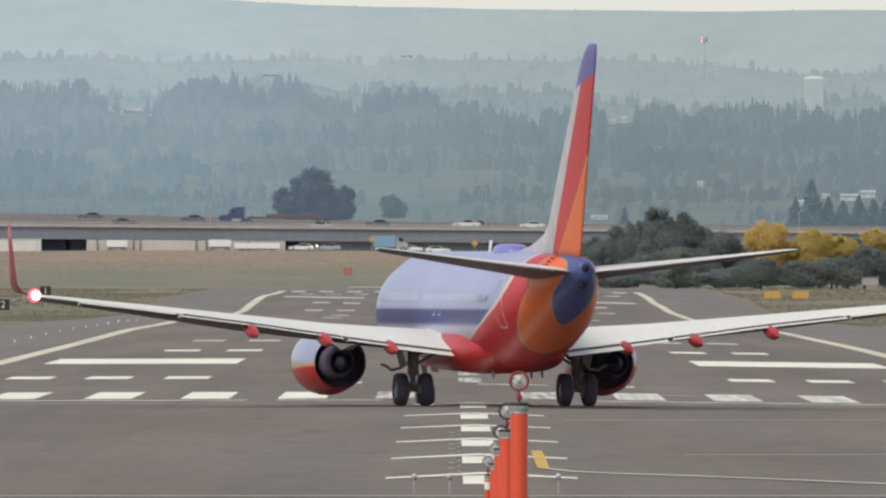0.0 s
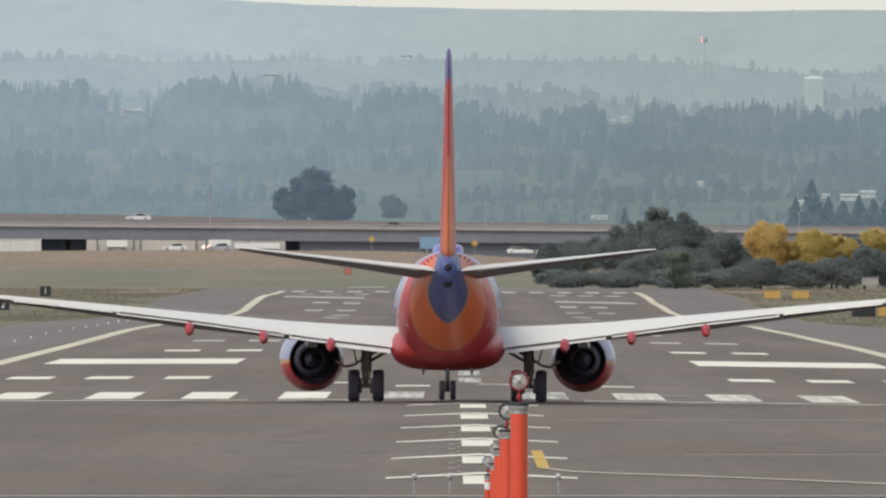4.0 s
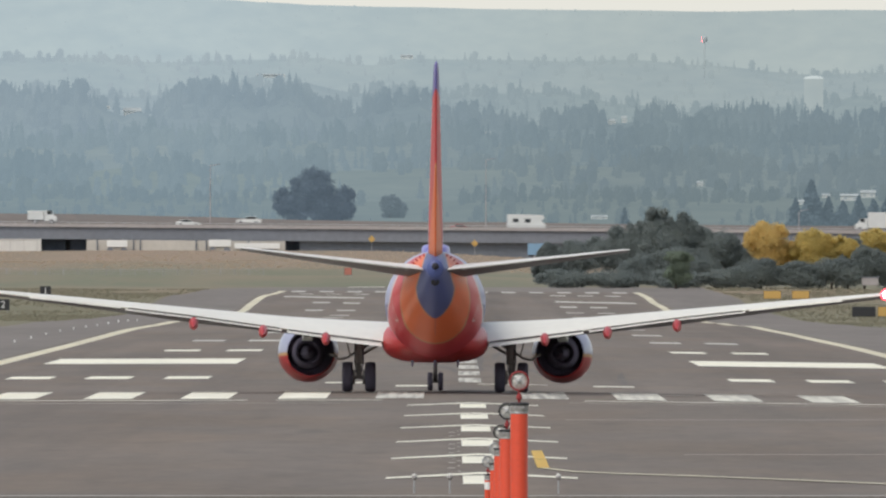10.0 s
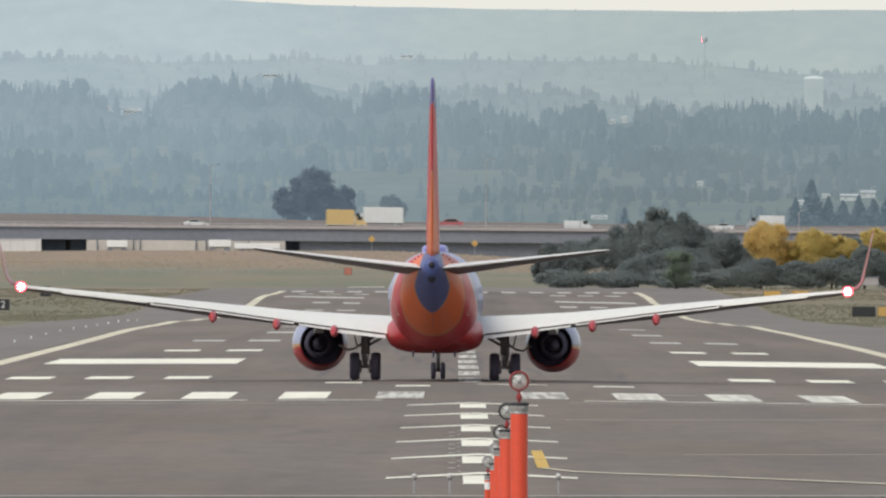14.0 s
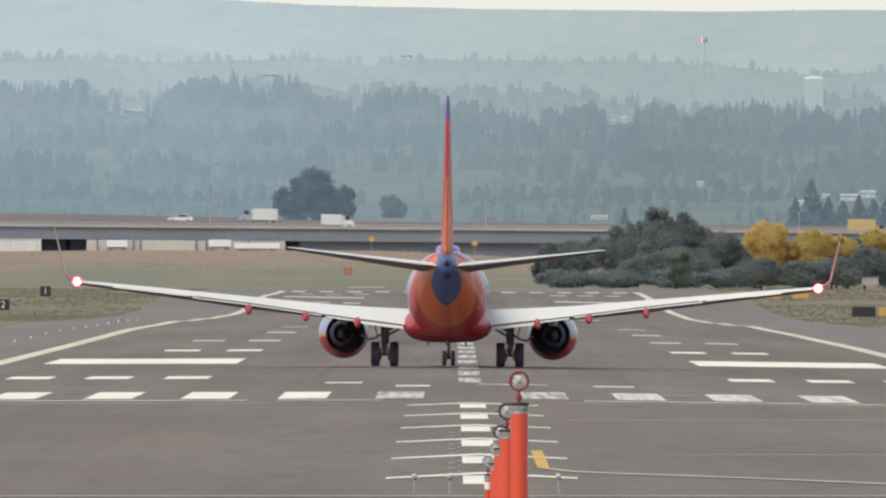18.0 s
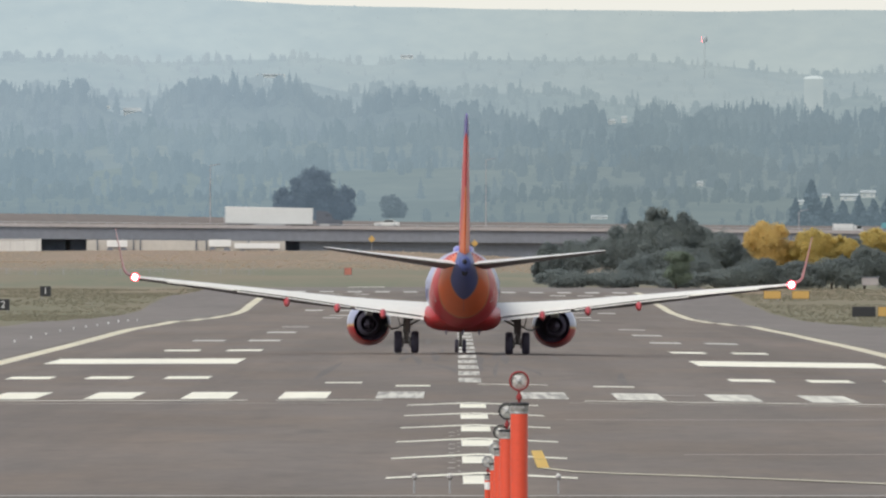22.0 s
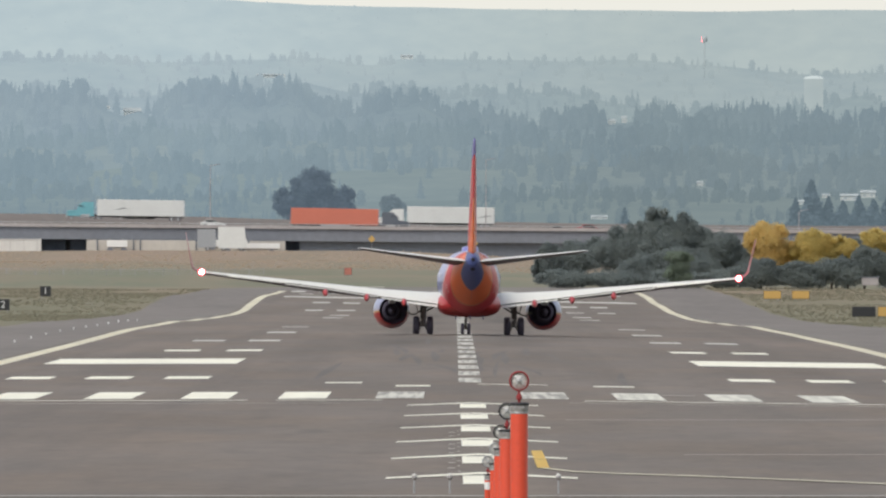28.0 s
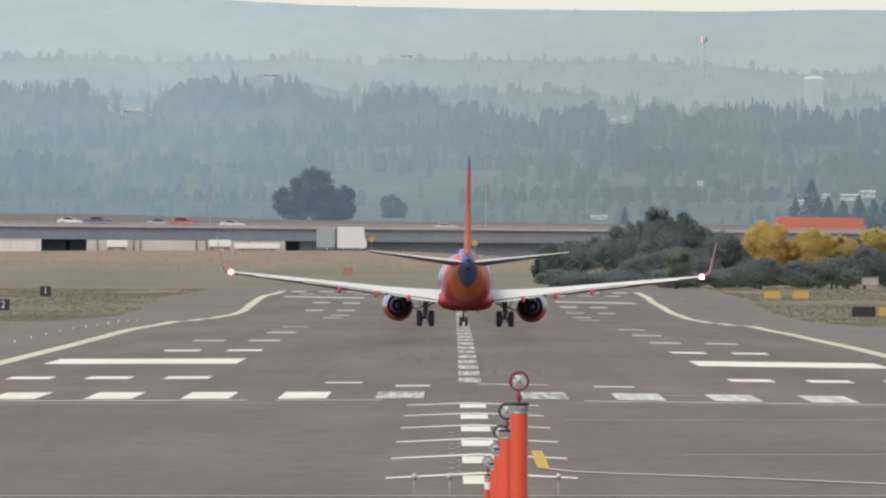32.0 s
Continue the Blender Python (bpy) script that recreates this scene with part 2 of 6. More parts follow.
def ground_z(x, d):
    if d <= 3480:
        z = steps(d, LONG) - crossfall(d, x > MID) * max(-27, min(27, x - MID))
        return z - (0.0 if abs(x - MID) < 34 else 0.06)
    # the grass bank towards the highway
    side = steps(x, ((-20, 1.0), (60, 0.35)))
    return 0.1 + steps(d, ((3700, 0), (3950, 1.5), (4250, 3.4), (4385, 5.0), (4400, 5.05))) * side + 0.25 * noise.noise((x * 0.03, d * 0.01, 0))


def sheet(name, xs, ds, zf, material, label, lift=0.0, smooth=True):
    verts = [(x, d, zf(x, d) + lift) for d in ds for x in xs]
    n = len(xs)
    faces = [(j * n + i, j * n + i + 1, (j + 1) * n + i + 1, (j + 1) * n + i) for j in range(len(ds) - 1) for i in range(n - 1)]
    return tagged(give(name, mesh_from(name, verts, faces, smooth), material), label, name.split("_")[0], kind="structure")


def span(a, b, step):
    n = max(1, round((b - a) / step))
    return [a + (b - a) * i / n for i in range(n + 1)]


wide = [-3000, -1200, -500, -250] + span(-150, 150, 4) + [250, 500, 1200, 3000]
far_rows = [-1500, -300] + span(0, 240, 20) + [300, 420] + span(540, 600, 4) + span(620, 4400, 20)
sheet("ground", wide, far_rows, lambda x, d: ground_z(x, d) - 0.10, M_TURF, "patchy green and dry airfield grass reaching to the highway")
sheet("bank_ground", span(-150, 150, 3), span(3684, 4398, 18), lambda x, d: ground_z(x, d) - (0.3 if d < 3700 else 0.0), M_DRY, "dry tan grass bank rising to the highway", 0.05)
sheet("shoulder_pavement", span(MID - 33, MID + 33, 3), span(576, 3720, 16), ground_z, M_SHOULDER, "grey asphalt runway shoulder", 0.0)
runway = sheet("runway", span(MID - 23.2, MID + 23.2, 2.32), span(574, 3396, 10), ground_z, M_PAVE, "weathered grey asphalt runway with white markings", 0.04)


# ---- painted markings, each a thin slab on the runway ----
def stripe(name, x0, x1, d0, d1, material=M_PAINT, lift=0.055, slant=0.0):
    n = max(1, int((d1 - d0) / 12))
    verts, faces = [], []
    for i in range(n + 1):
        d = d0 + (d1 - d0) * i / n
        for x in (x0 + slant * i / n, x1 + slant * i / n):
            verts.append((x, d, ground_z(x, d) + lift))
    for i in range(n):
        faces.append((2 * i, 2 * i + 1, 2 * i + 3, 2 * i + 2))
    return give(name, mesh_from(name, verts, faces), material, runway)


for x0, x1 in ((-22.8, -8.0), (-7.0, -3.2), (4.0, 22.8)):
    stripe("threshold_bar", MID + x0, MID + x1, 955, 958)
for side in (-1, 1):
    for i in range(6):
        a = MID + side * (1.75 + 3.505 * i)
        b = a + side * 1.75
        stripe("threshold_stripe", min(a, b), max(a, b), 966, 1012, M_WORN if i < 1 else M_WORN_LIGHT if side > 0 else M_PAINT)
    for far in (False, True):
        for k, (dist, count) in enumerate(((152, 3), (457, 2), (610, 2), (762, 1), (914, 1))):
            for i in range(count):
                a = MID + side * (10.9 + 3.3 * i)
                b = a + side * 1.85
                d0 = 3394 - dist - 23 if far else 964 + dist
                stripe("touchdown_stripe", min(a, b), max(a, b), d0, d0 + 23, M_PAINT if d0 < 1500 else M_PAINT_DIM)
        a = MID + side * 10.9
        b = a + side * 9.14
        d0 = 3394 - 311 - 46 if far else 964 + 311 - 10
        stripe("aiming_point", min(a, b), max(a, b), d0, d0 + (46 if far else 60), M_PAINT_DIM if far else M_PAINT)
    for i in range(6):
        a = MID + side * (1.75 + 3.505 * i)
        b = a + side * 1.75
        stripe("threshold_stripe", min(a, b), max(a, b), 3344, 3388, M_PAINT_DIM)
    stripe("edge_line", MID + side * 22.3 - 0.46, MID + side * 22.3 + 0.46, 966, 3390, M_EDGE)
d0 = 1082
while d0 < 3300:
    stripe("centre_stripe", MID - 0.46, MID + 0.46, d0, d0 + 36.6, M_WORN)
    d0 += 61
# worn bars of the runway's figures
for x0, x1, da, db in ((-5.2, -3.72, 1077, 1086), (-2.3, -0.95, 1050, 1060), (0.95, 3.7, 1066, 1070), (5.5, 7.1, 1056, 1064)):
    stripe("worn_figure_bar", x0, x1, da, db, M_PAINT)
# displaced-threshold arrows: a shaft and two arms that meet at the far point
for k in range(6):
    tip = 645 + 59 * k
    stripe("arrow_shaft", MID - 0.44, MID + 0.44, tip - 33, tip - 10)
    for side in (-1, 1):
        v = [(MID, tip), (MID, tip - 6.0), (MID + side * 2.25, tip - 19.0), (MID + side * 2.25, tip - 15.0)]
        me = mesh_from("arrow_arm", [(x, d, ground_z(x, d) + 0.055) for x, d in v], [(0, 1, 2, 3) if side < 0 else (3, 2, 1, 0)])
        give("arrow_arm", me, M_PAINT, runway)
stripe("overrun_bar", -14.48, -9.50, 3630, 3665)
stripe("lead_off_block", 2.03, 2.33, 656, 682, M_YELLOW_LINE, 0.07)
stripe("lead_off_block", 2.03, 2.33, 683, 712, M_YELLOW_LINE, 0.07)
# the thin lead-off line that bends away to the side
line = [(2.1, 657), (2.9, 646), (4.0, 640), (5.6, 634), (7.8, 623), (10.6, 608), (14, 593)]
v = [p for x, d in line for p in ((x - 0.05, d - 0.9, ground_z(x, d) + 0.062), (x + 0.05, d + 0.9, ground_z(x, d) + 0.062))]
give("lead_off_line", mesh_from("lead_off_line", v, [(2 * i, 2 * i + 2, 2 * i + 3, 2 * i + 1) for i in range(len(line) - 1)]), M_EDGE, runway)
for k in range(10):
    stripe("survey_tick", -0.16, 0.02, 640 + 16 * k, 642.2 + 16 * k, M_SEAM)
    stripe("survey_tick", 0.08, 0.16, 646 + 16 * k, 648.2 + 16 * k, M_SEAM)
for d0, d1, x0, x1 in ((582, 584, -22, 23), (936, 937.6, -22, -4), (940, 941.5, 4, 23), (842, 843.4, 3.5, 23), (700, 700.8, 6, 23), (1000, 1002, 6, 9)):
    stripe("sealed_joint", x0, x1, d0, d1, M_SEAM)


# dark rubber streaks that curve in from the taxiway and run down the middle
M_SKID = mat("rubber_streak", (0.135, 0.117, 0.105), 0.9, vary=0.25, fine=1.2, coarse=0.15, stretch=(1, 0.1, 1))
rng = np.random.default_rng(17)
for k in range(22):
    x0, d0, long = MID + rng.normal() * 2.8, rng.uniform(1060, 1600), rng.uniform(50, 170)
    wide, bow = rng.uniform(0.10, 0.24), rng.normal() * 0.7
    v = []
    for i in range(9):
        q = i / 8
        w = wide * math.sin(math.pi * (0.06 + 0.88 * q))
        x, d = x0 + bow * q * q, d0 + long * q
        v += [(x - w, d, ground_z(x, d) + 0.046), (x + w, d, ground_z(x, d) + 0.046)]
    give("tyre_mark", mesh_from("tyre_mark", v, [(2 * i, 2 * i + 1, 2 * i + 3, 2 * i + 2) for i in range(8)]), M_SKID, runway)


# ---- the airliner; its origin is on the ground between the main wheels, nose towards +y ----
def livery():
    """Blue above, red below and aft behind a slanting gold-edged line, orange round the tail, a blue drop on the tail cone."""
    m, nt, bs = base("airliner_paint", 0.38)
    tc, sx = nt.nodes.new("ShaderNodeTexCoord"), nt.nodes.new("ShaderNodeSeparateXYZ")
    wire(nt, tc.outputs["Object"], sx.inputs[0])
    x, y, z = sx.outputs
    ax = calc(nt, "ABSOLUTE", x)

    def below(v, edge, soft=0.04):
        n = nt.nodes.new("ShaderNodeMapRange")
        wire(nt, v, n.inputs[0])
        n.inputs[1].default_value, n.inputs[2].default_value = edge - soft, edge + soft
        n.inputs[3].default_value, n.inputs[4].default_value = 1.0, 0.0
        return n.outputs[0]

    # distance ahead of the slanting line: a steep rise that flattens along the belly
    low = calc(nt, "POWER", calc(nt, "MULTIPLY", calc(nt, "MAXIMUM", calc(nt, "SUBTRACT", 4.7, z), 0.0), 0.35), 2.2)
    lean = calc(nt, "SUBTRACT", y, calc(nt, "MULTIPLY", low, 9.2))
    belly = calc(nt, "ADD", z, calc(nt, "MULTIPLY", y, 0.045))
    red_zone = calc(nt, "MAXIMUM", below(lean, -10.2), below(belly, 1.85))
    gold_zone = calc(nt, "MAXIMUM", below(lean, -9.8), below(belly, 1.93))
    mid_zone = calc(nt, "MULTIPLY", below(z, 3.32, 0.05), calc(nt, "SUBTRACT", 1.0, below(z, 2.78, 0.08)))
    aft = calc(nt, "ADD", y, calc(nt, "MULTIPLY", calc(nt, "MINIMUM", z, 4.1), 1.5))
    orange_zone, rim_zone = below(aft, -6.0), below(aft, -5.85)
    # the drop on the tail cone: pointed below, broad at two thirds of its height
    rise = spread(nt, z, 2.80, 3.95)
    fall = calc(nt, "SUBTRACT", 1.0, calc(nt, "MULTIPLY", spread(nt, z, 3.95, 5.3), 0.55))
    width = calc(nt, "MULTIPLY", calc(nt, "MULTIPLY", calc(nt, "POWER", calc(nt, "SINE", calc(nt, "MULTIPLY", rise, 1.5708)), 0.62), fall), 0.70)
    inside = calc(nt, "SUBTRACT", ax, width)
    drop = calc(nt, "MULTIPLY", below(inside, 0.0, 0.02), below(y, -10.0))
    drop_rim = calc(nt, "MULTIPLY", calc(nt, "MULTIPLY", below(inside, 0.035, 0.02), below(y, -10.0)), calc(nt, "SUBTRACT", 1.0, below(z, 2.80)))
    # the upper blue is paled for sky glare on the flank
    blue, deep, red, orange, gold = (0.365, 0.385, 0.565), (0.050, 0.055, 0.20), (0.54, 0.028, 0.042), (0.74, 0.150, 0.042), (0.64, 0.55, 0.50)
    # the paler zone below the dark stripe is a painted reflection
    col = blend(nt, below(z, 2.78, 0.1), blue, (0.43, 0.44, 0.565))
    col = blend(nt, mid_zone, col, deep)
    col = blend(nt, gold_zone, col, gold)
    col = blend(nt, red_zone, col, red)
    col = blend(nt, rim_zone, col, (0.52, 0.27, 0.11))
    col = blend(nt, orange_zone, col, orange)
    col = blend(nt, drop_rim, col, (0.50, 0.27, 0.12))
    col = blend(nt, drop, col, (0.075, 0.10, 0.26))
    grime = spread(nt, grain(nt, 1.1, 5, (1, 0.25, 1)), 0.3, 0.75)
    col = blend(nt, calc(nt, "MULTIPLY", grime, 0.13), col, (0.10, 0.08, 0.07))
    wire(nt, col, bs.inputs["Base Color"])
    bs.inputs["Specular IOR Level"].default_value = 0.28
    return m


def fin_paint():
    m, nt, bs = base("airliner_fin_paint", 0.42)
    tc, sx = nt.nodes.new("ShaderNodeTexCoord"), nt.nodes.new("ShaderNodeSeparateXYZ")
    wire(nt, tc.outputs["Object"], sx.inputs[0])
    x, y, z = sx.outputs
    # share of the chord behind the leading edge
    chord = calc(nt, "SUBTRACT", 8.93, calc(nt, "MULTIPLY", z, 0.577))
    c = calc(nt, "DIVIDE", calc(nt, "SUBTRACT", -3.95, calc(nt, "ADD", y, calc(nt, "MULTIPLY", z, 0.96))), chord)

    def step(v, e, soft=0.012):
        n = nt.nodes.new("ShaderNodeMapRange")
        wire(nt, v, n.inputs[0])
        n.inputs[1].default_value, n.inputs[2].default_value = e - soft, e + soft
        return n.outputs[0]

    silver = blend(nt, spread(nt, grain(nt, 5.0, 3, (1, 1, 0.35)), 0.35, 0.65), (0.40, 0.37, 0.40), (0.58, 0.56, 0.58))
    col = blend(nt, step(c, 0.41), silver, (0.50, 0.024, 0.032))
    edge = calc(nt, "ADD", c, calc(nt, "MULTIPLY", calc(nt, "SUBTRACT", 8.3, z), 0.133))
    col = blend(nt, step(edge, 0.965), col, (0.62, 0.34, 0.14))
    col = blend(nt, step(edge, 0.985), col, (0.64, 0.13, 0.03))
    col = blend(nt, step(calc(nt, "ADD", z, calc(nt, "MULTIPLY", c, -0.55)), 10.72, 0.03), col, (0.11, 0.10, 0.33))
    wire(nt, blend(nt, calc(nt, "MULTIPLY", grain(nt, 1.5, 4), 0.15), col, (0.2, 0.12, 0.1)), bs.inputs["Base Color"])
    return m


M_LIVERY, M_FIN = livery(), fin_paint()
M_WING = mat("pale_grey_wing", (0.84, 0.82, 0.74), 0.35, vary=0.07, fine=2.5, coarse=0.4)
# grey underside paint, darkened to near black for its shade
M_UNDER_SHADE = mat("shaded_grey_underside", (0.085, 0.076, 0.082), 0.5, vary=0.12, fine=2.5, coarse=0.4)
# near black on closed stubs stands for the shade inside the outlets
M_HOLE = mat("shaded_outlet", (0.018, 0.018, 0.026), 0.8, vary=0.2)
M_FLAP = mat("grey_flap", (0.77, 0.755, 0.69), 0.4, vary=0.09, fine=3.0, coarse=0.5)
M_RED = mat("red_fairing_paint", (0.44, 0.028, 0.032), 0.35, vary=0.1, fine=3)
M_GEAR = mat("grey_gear_strut", (0.21, 0.19, 0.18), 0.5, 0.1, vary=0.2)
M_HUB = mat("wheel_hub", (0.30, 0.30, 0.30), 0.45, 0.3, vary=0.2)
M_DUCT = mat("dark_engine_duct", (0.135, 0.115, 0.165), 0.95, vary=0.2)
M_NOZZLE = mat("burnt_nozzle_metal", (0.115, 0.10, 0.14), 0.95, 0.0, vary=0.25)
M_LIP = mat("bare_metal_lip", (0.6, 0.6, 0.6), 0.25, 0.9, vary=0.08)
M_WINLET = mat("winglet_red_paint", (0.34, 0.055, 0.055), 0.35, vary=0.1)
M_CABIN = mat("cabin_window_pane", (0.43, 0.44, 0.52), 0.3, vary=0.05)
M_SEAMLINE = mat("exit_seam_paint", (0.355, 0.375, 0.55), 0.4, vary=0.05)
M_OUTLINE = mat("door_outline_paint", (0.6, 0.5, 0.45), 0.4, vary=0.05)
M_TAIL = mat("tailplane_grey", (0.78, 0.77, 0.73), 0.35, vary=0.08, fine=2.5)
M_RED_HALO = glow("red_light_halo", (1.0, 0.06, 0.10), 3.0)
M_WHITE_LIGHT = glow("white_position_light", (1.0, 0.93, 0.9), 9.0)


def nacelle_paint():
    """Blue above, red below, a pale line between."""
    m, nt, bs = base("nacelle_paint", 0.28)
    tc, sx = nt.nodes.new("ShaderNodeTexCoord"), nt.nodes.new("ShaderNodeSeparateXYZ")
    wire(nt, tc.outputs["Object"], sx.inputs[0])
    z = calc(nt, "ADD", sx.outputs[2], calc(nt, "MULTIPLY", sx.outputs[1], 0.05))
    col = blend(nt, spread(nt, z, 1.50, 1.56), (0.48, 0.028, 0.032), (0.6, 0.35, 0.15))
    col = blend(nt, spread(nt, z, 1.62, 1.68), col, (0.36, 0.38, 0.52))
    wire(nt, blend(nt, calc(nt, "MULTIPLY", grain(nt, 2, 4), 0.12), col, (0.1, 0.09, 0.09)), bs.inputs["Base Color"])
    return m


M_NACELLE = nacelle_paint()


def airfoil(chord, thick, n=14):
    """A closed outline in (along, up): from the trailing edge over the top to the nose and back below."""
    pts = []
    for i in range(n + 1):
        c = 0.5 * (1 + math.cos(math.pi * i / n))
        t = 5 * thick * (0.2969 * math.sqrt(c) - 0.126 * c - 0.3516 * c * c + 0.2843 * c ** 3 - 0.1036 * c ** 4)
        pts.append((-c * chord, t * chord + 0.02 * chord * (1 - (2 * c - 0.8) ** 2 if 0 < c < 1 else 0)))
    low = []
    for i in range(1, n):
        c = 0.5 * (1 - math.cos(math.pi * i / n))
        t = 5 * thick * (0.2969 * math.sqrt(c) - 0.126 * c - 0.3516 * c * c + 0.2843 * c ** 3 - 0.1036 * c ** 4)
        low.append((-c * chord, -0.8 * t * chord))
    return pts + low


def two_skins(name, rows, top):
    """Upper and lower skin of a wing with a crisp edge between them; each row starts at the trailing edge and has top points above."""
    v, f = loft([r[:top] for r in rows], closed=False, cap=(False, False))
    v2, f2 = loft([r[top - 1:] + r[:1] for r in rows], closed=False, cap=(False, False))
    k = len(v)
    ends = loft([rows[0], rows[-1]])
    e = k + len(v2)
    me = mesh_from(name, v + v2 + ends[0], f + [tuple(k + i for i in q) for q in f2] + [tuple(e + i for i in q) for q in ends[1][-2:]], True)
    me.polygons.foreach_set("material_index", [0] * len(f) + [1] * len(f2) + [0, 0])
    return me


def fuselage_section(y, r, rx, zc, n=40):
    return [(rx * math.sin(2 * math.pi * i / n), y, zc + r * math.cos(2 * math.pi * i / n)) for i in range(n)]


STATIONS = ((16.5, 0.05, 0.05, 2.55), (16.2, 0.42, 0.44, 2.62), (15.4, 0.95, 0.95, 2.75), (14.2, 1.45, 1.40, 2.98), (12.6, 1.82, 1.75, 3.2),
            (10.8, 2.0, 1.87, 3.29), (8, 2.0, 1.88, 3.3), (4, 2.0, 1.88, 3.3), (0, 2.0, 1.88, 3.3), (-3.5, 2.0, 1.88, 3.3), (-5.5, 1.97, 1.87, 3.33),
            (-7.5, 1.85, 1.80, 3.44), (-9.5, 1.62, 1.62, 3.65), (-11.3, 1.33, 1.33, 3.92), (-13.0, 1.0, 1.0, 4.2), (-14.4, 0.70, 0.68, 4.44), (-15.3, 0.46, 0.42, 4.60), (-15.75, 0.30, 0.27, 4.66))


def hull(y):
    """Half height, half width and centre height of the fuselage at a station."""
    for a, b in zip(STATIONS, STATIONS[1:]):
        if b[0] <= y <= a[0]:
            k = (a[0] - y) / (a[0] - b[0])
            return [p + (q - p) * k for p, q in zip(a[1:], b[1:])]


def skin(y, z, side, out=0.0):
    """The point of the fuselage's skin at a station and height."""
    r, w, zc = hull(y)
    return (side * (w * math.sqrt(max(0.0, 1 - ((z - zc) / r) ** 2)) + out), y, z)


def build_airliner():
    jet = empty("airliner", "twin-engined passenger jet in blue, red and orange, rolling on the runway", "airplane")
    # fuselage: station, half height, half width, centre height
    st = STATIONS
    rows = []
    for (a, b) in zip(st, st[1:]):
        for k in range(3):
            rows.append(fuselage_section(*[p + (q - p) * k / 3 for p, q in zip(a, b)]))
    rows.append(fuselage_section(*st[-1]))
    v, f = loft(rows)
    give("fuselage", mesh_from("fuselage", v, f, True), M_LIVERY, jet, "blue fuselage with a red belly and orange tail")
    # wing-to-body fairing, a flattened keel under the wing
    rows = []
    for y, w, h in ((7.2, 0.5, 0.15), (5.8, 1.55, 0.55), (3.5, 1.92, 0.75), (0, 2.0, 0.82), (-2.5, 1.95, 0.78), (-4.5, 1.55, 0.5), (-6.0, 0.5, 0.12)):
        ring = []
        for i in range(24):
            a = 2 * math.pi * i / 24
            c, s = math.cos(a), math.sin(a)
            ring.append((w * math.copysign(abs(c) ** 0.65, c), y, 1.92 + h * math.copysign(abs(s) ** 0.75, s)))
        rows.append(ring)
    v, f = loft(rows)
    give("belly_fairing", mesh_from("belly_fairing", v, f, True), M_RED, jet, "red wing-root fairing")
    # wings
    for side in (-1, 1):
        # span place, leading edge, chord, thickness, height of the trailing edge, set of the section
        root = ((1.4, 5.3, 7.9, 0.112, 1.87, 0.046), (1.9, 5.0, 7.45, 0.112, 1.91, 0.046), (3.6, 4.1, 6.4, 0.106, 2.11, 0.044), (5.6, 3.05, 5.25, 0.10, 2.37, 0.038), (9.0, 1.27, 4.0, 0.092, 2.84, 0.022), (13.0, -0.82, 2.75, 0.088, 3.31, 0.014), (16.4, -2.6, 1.75, 0.085, 3.67, 0.01), (16.95, -2.9, 1.6, 0.085, 3.73, 0.01))
        rows = []
        for x, le, ch, th, z, inc in root:
            deep = 1.2 + 1.2 * steps(x, ((4.0, 0), (9.0, 1)))
            rows.append([(side * x, le + a, z + u * (0.85 if u > 0 else deep) + (ch + a) * inc) for a, u in airfoil(ch, th)])
        wing = give("wing", two_skins("wing", rows, 15), [M_WING, M_UNDER_SHADE], jet, "pale grey swept wing with a shade-darkened underside")
        # flaps and aileron lie behind the trailing edge, a little drooped
        for name, xa, xb, depth, droop, mm in (("inboard_flap", 2.0, 3.95, 1.25, 0.17, M_FLAP), ("mid_flap", 4.0, 5.55, 1.1, 0.08, M_FLAP), ("outboard_flap", 5.75, 11.6, 0.85, 0.05, M_FLAP), ("aileron", 11.75, 15.2, 0.45, 0.03, M_WING)):
            rows = []
            for k in range(9):
                x = xa + (xb - xa) * k / 8
                for (a, b) in zip(root, root[1:]):
                    if a[0] <= x <= b[0]:
                        q = (x - a[0]) / (b[0] - a[0])
                        le, ch, z = (a[i] + (b[i] - a[i]) * q for i in (1, 2, 4))
                te, tz = le - ch, z
                dp = depth * (ch / 5.0 if name == "outboard_flap" else 1.0)
                gap = 0.05 if name == "outboard_flap" else 0.06 if "flap" in name else 0.02
                rows.append([(side * x, te + 0.75 * dp, tz - 0.04), (side * x, te + 0.05 * dp, tz - gap), (side * x, te - 0.42 * dp, tz - droop * 0.75 - gap), (side * x, te - 0.45 * dp, tz - droop * 0.75 - gap - 0.02),
                             (side * x, te + 0.1 * dp, tz - droop * 0.35 - 0.14), (side * x, te + 0.75 * dp, tz - 0.16)])
            v, f = loft(rows)
            me = mesh_from(name, v, f)
            me.polygons.foreach_set("material_index", [0 if i % 6 < 3 else 1 for i in range(len(f) - 2)] + [0, 0])
            give(name, me, [mm, M_UNDER_SHADE], wing)
        # strips added dark for the shade in the cove between wing edge and flaps
        for xa, xb, deep in ((2.05, 3.92, 0.05), (4.05, 5.5, 0.05), (5.8, 11.5, 0.035)):
            strip = []
            for k in range(7):
                x = xa + (xb - xa) * k / 6
                for (a, b) in zip(root, root[1:]):
                    if a[0] <= x <= b[0]:
                        q = (x - a[0]) / (b[0] - a[0])
                        le, ch, z = (a[i] + (b[i] - a[i]) * q for i in (1, 2, 4))
                strip.append([(side * x, le - ch - 0.015, z - 0.006), (side * x, le - ch - 0.015, z - 0.006 - deep), (side * x, le - ch + 0.06, z - 0.006 - deep), (side * x, le - ch + 0.06, z - 0.006)])
            v, f = loft(strip)
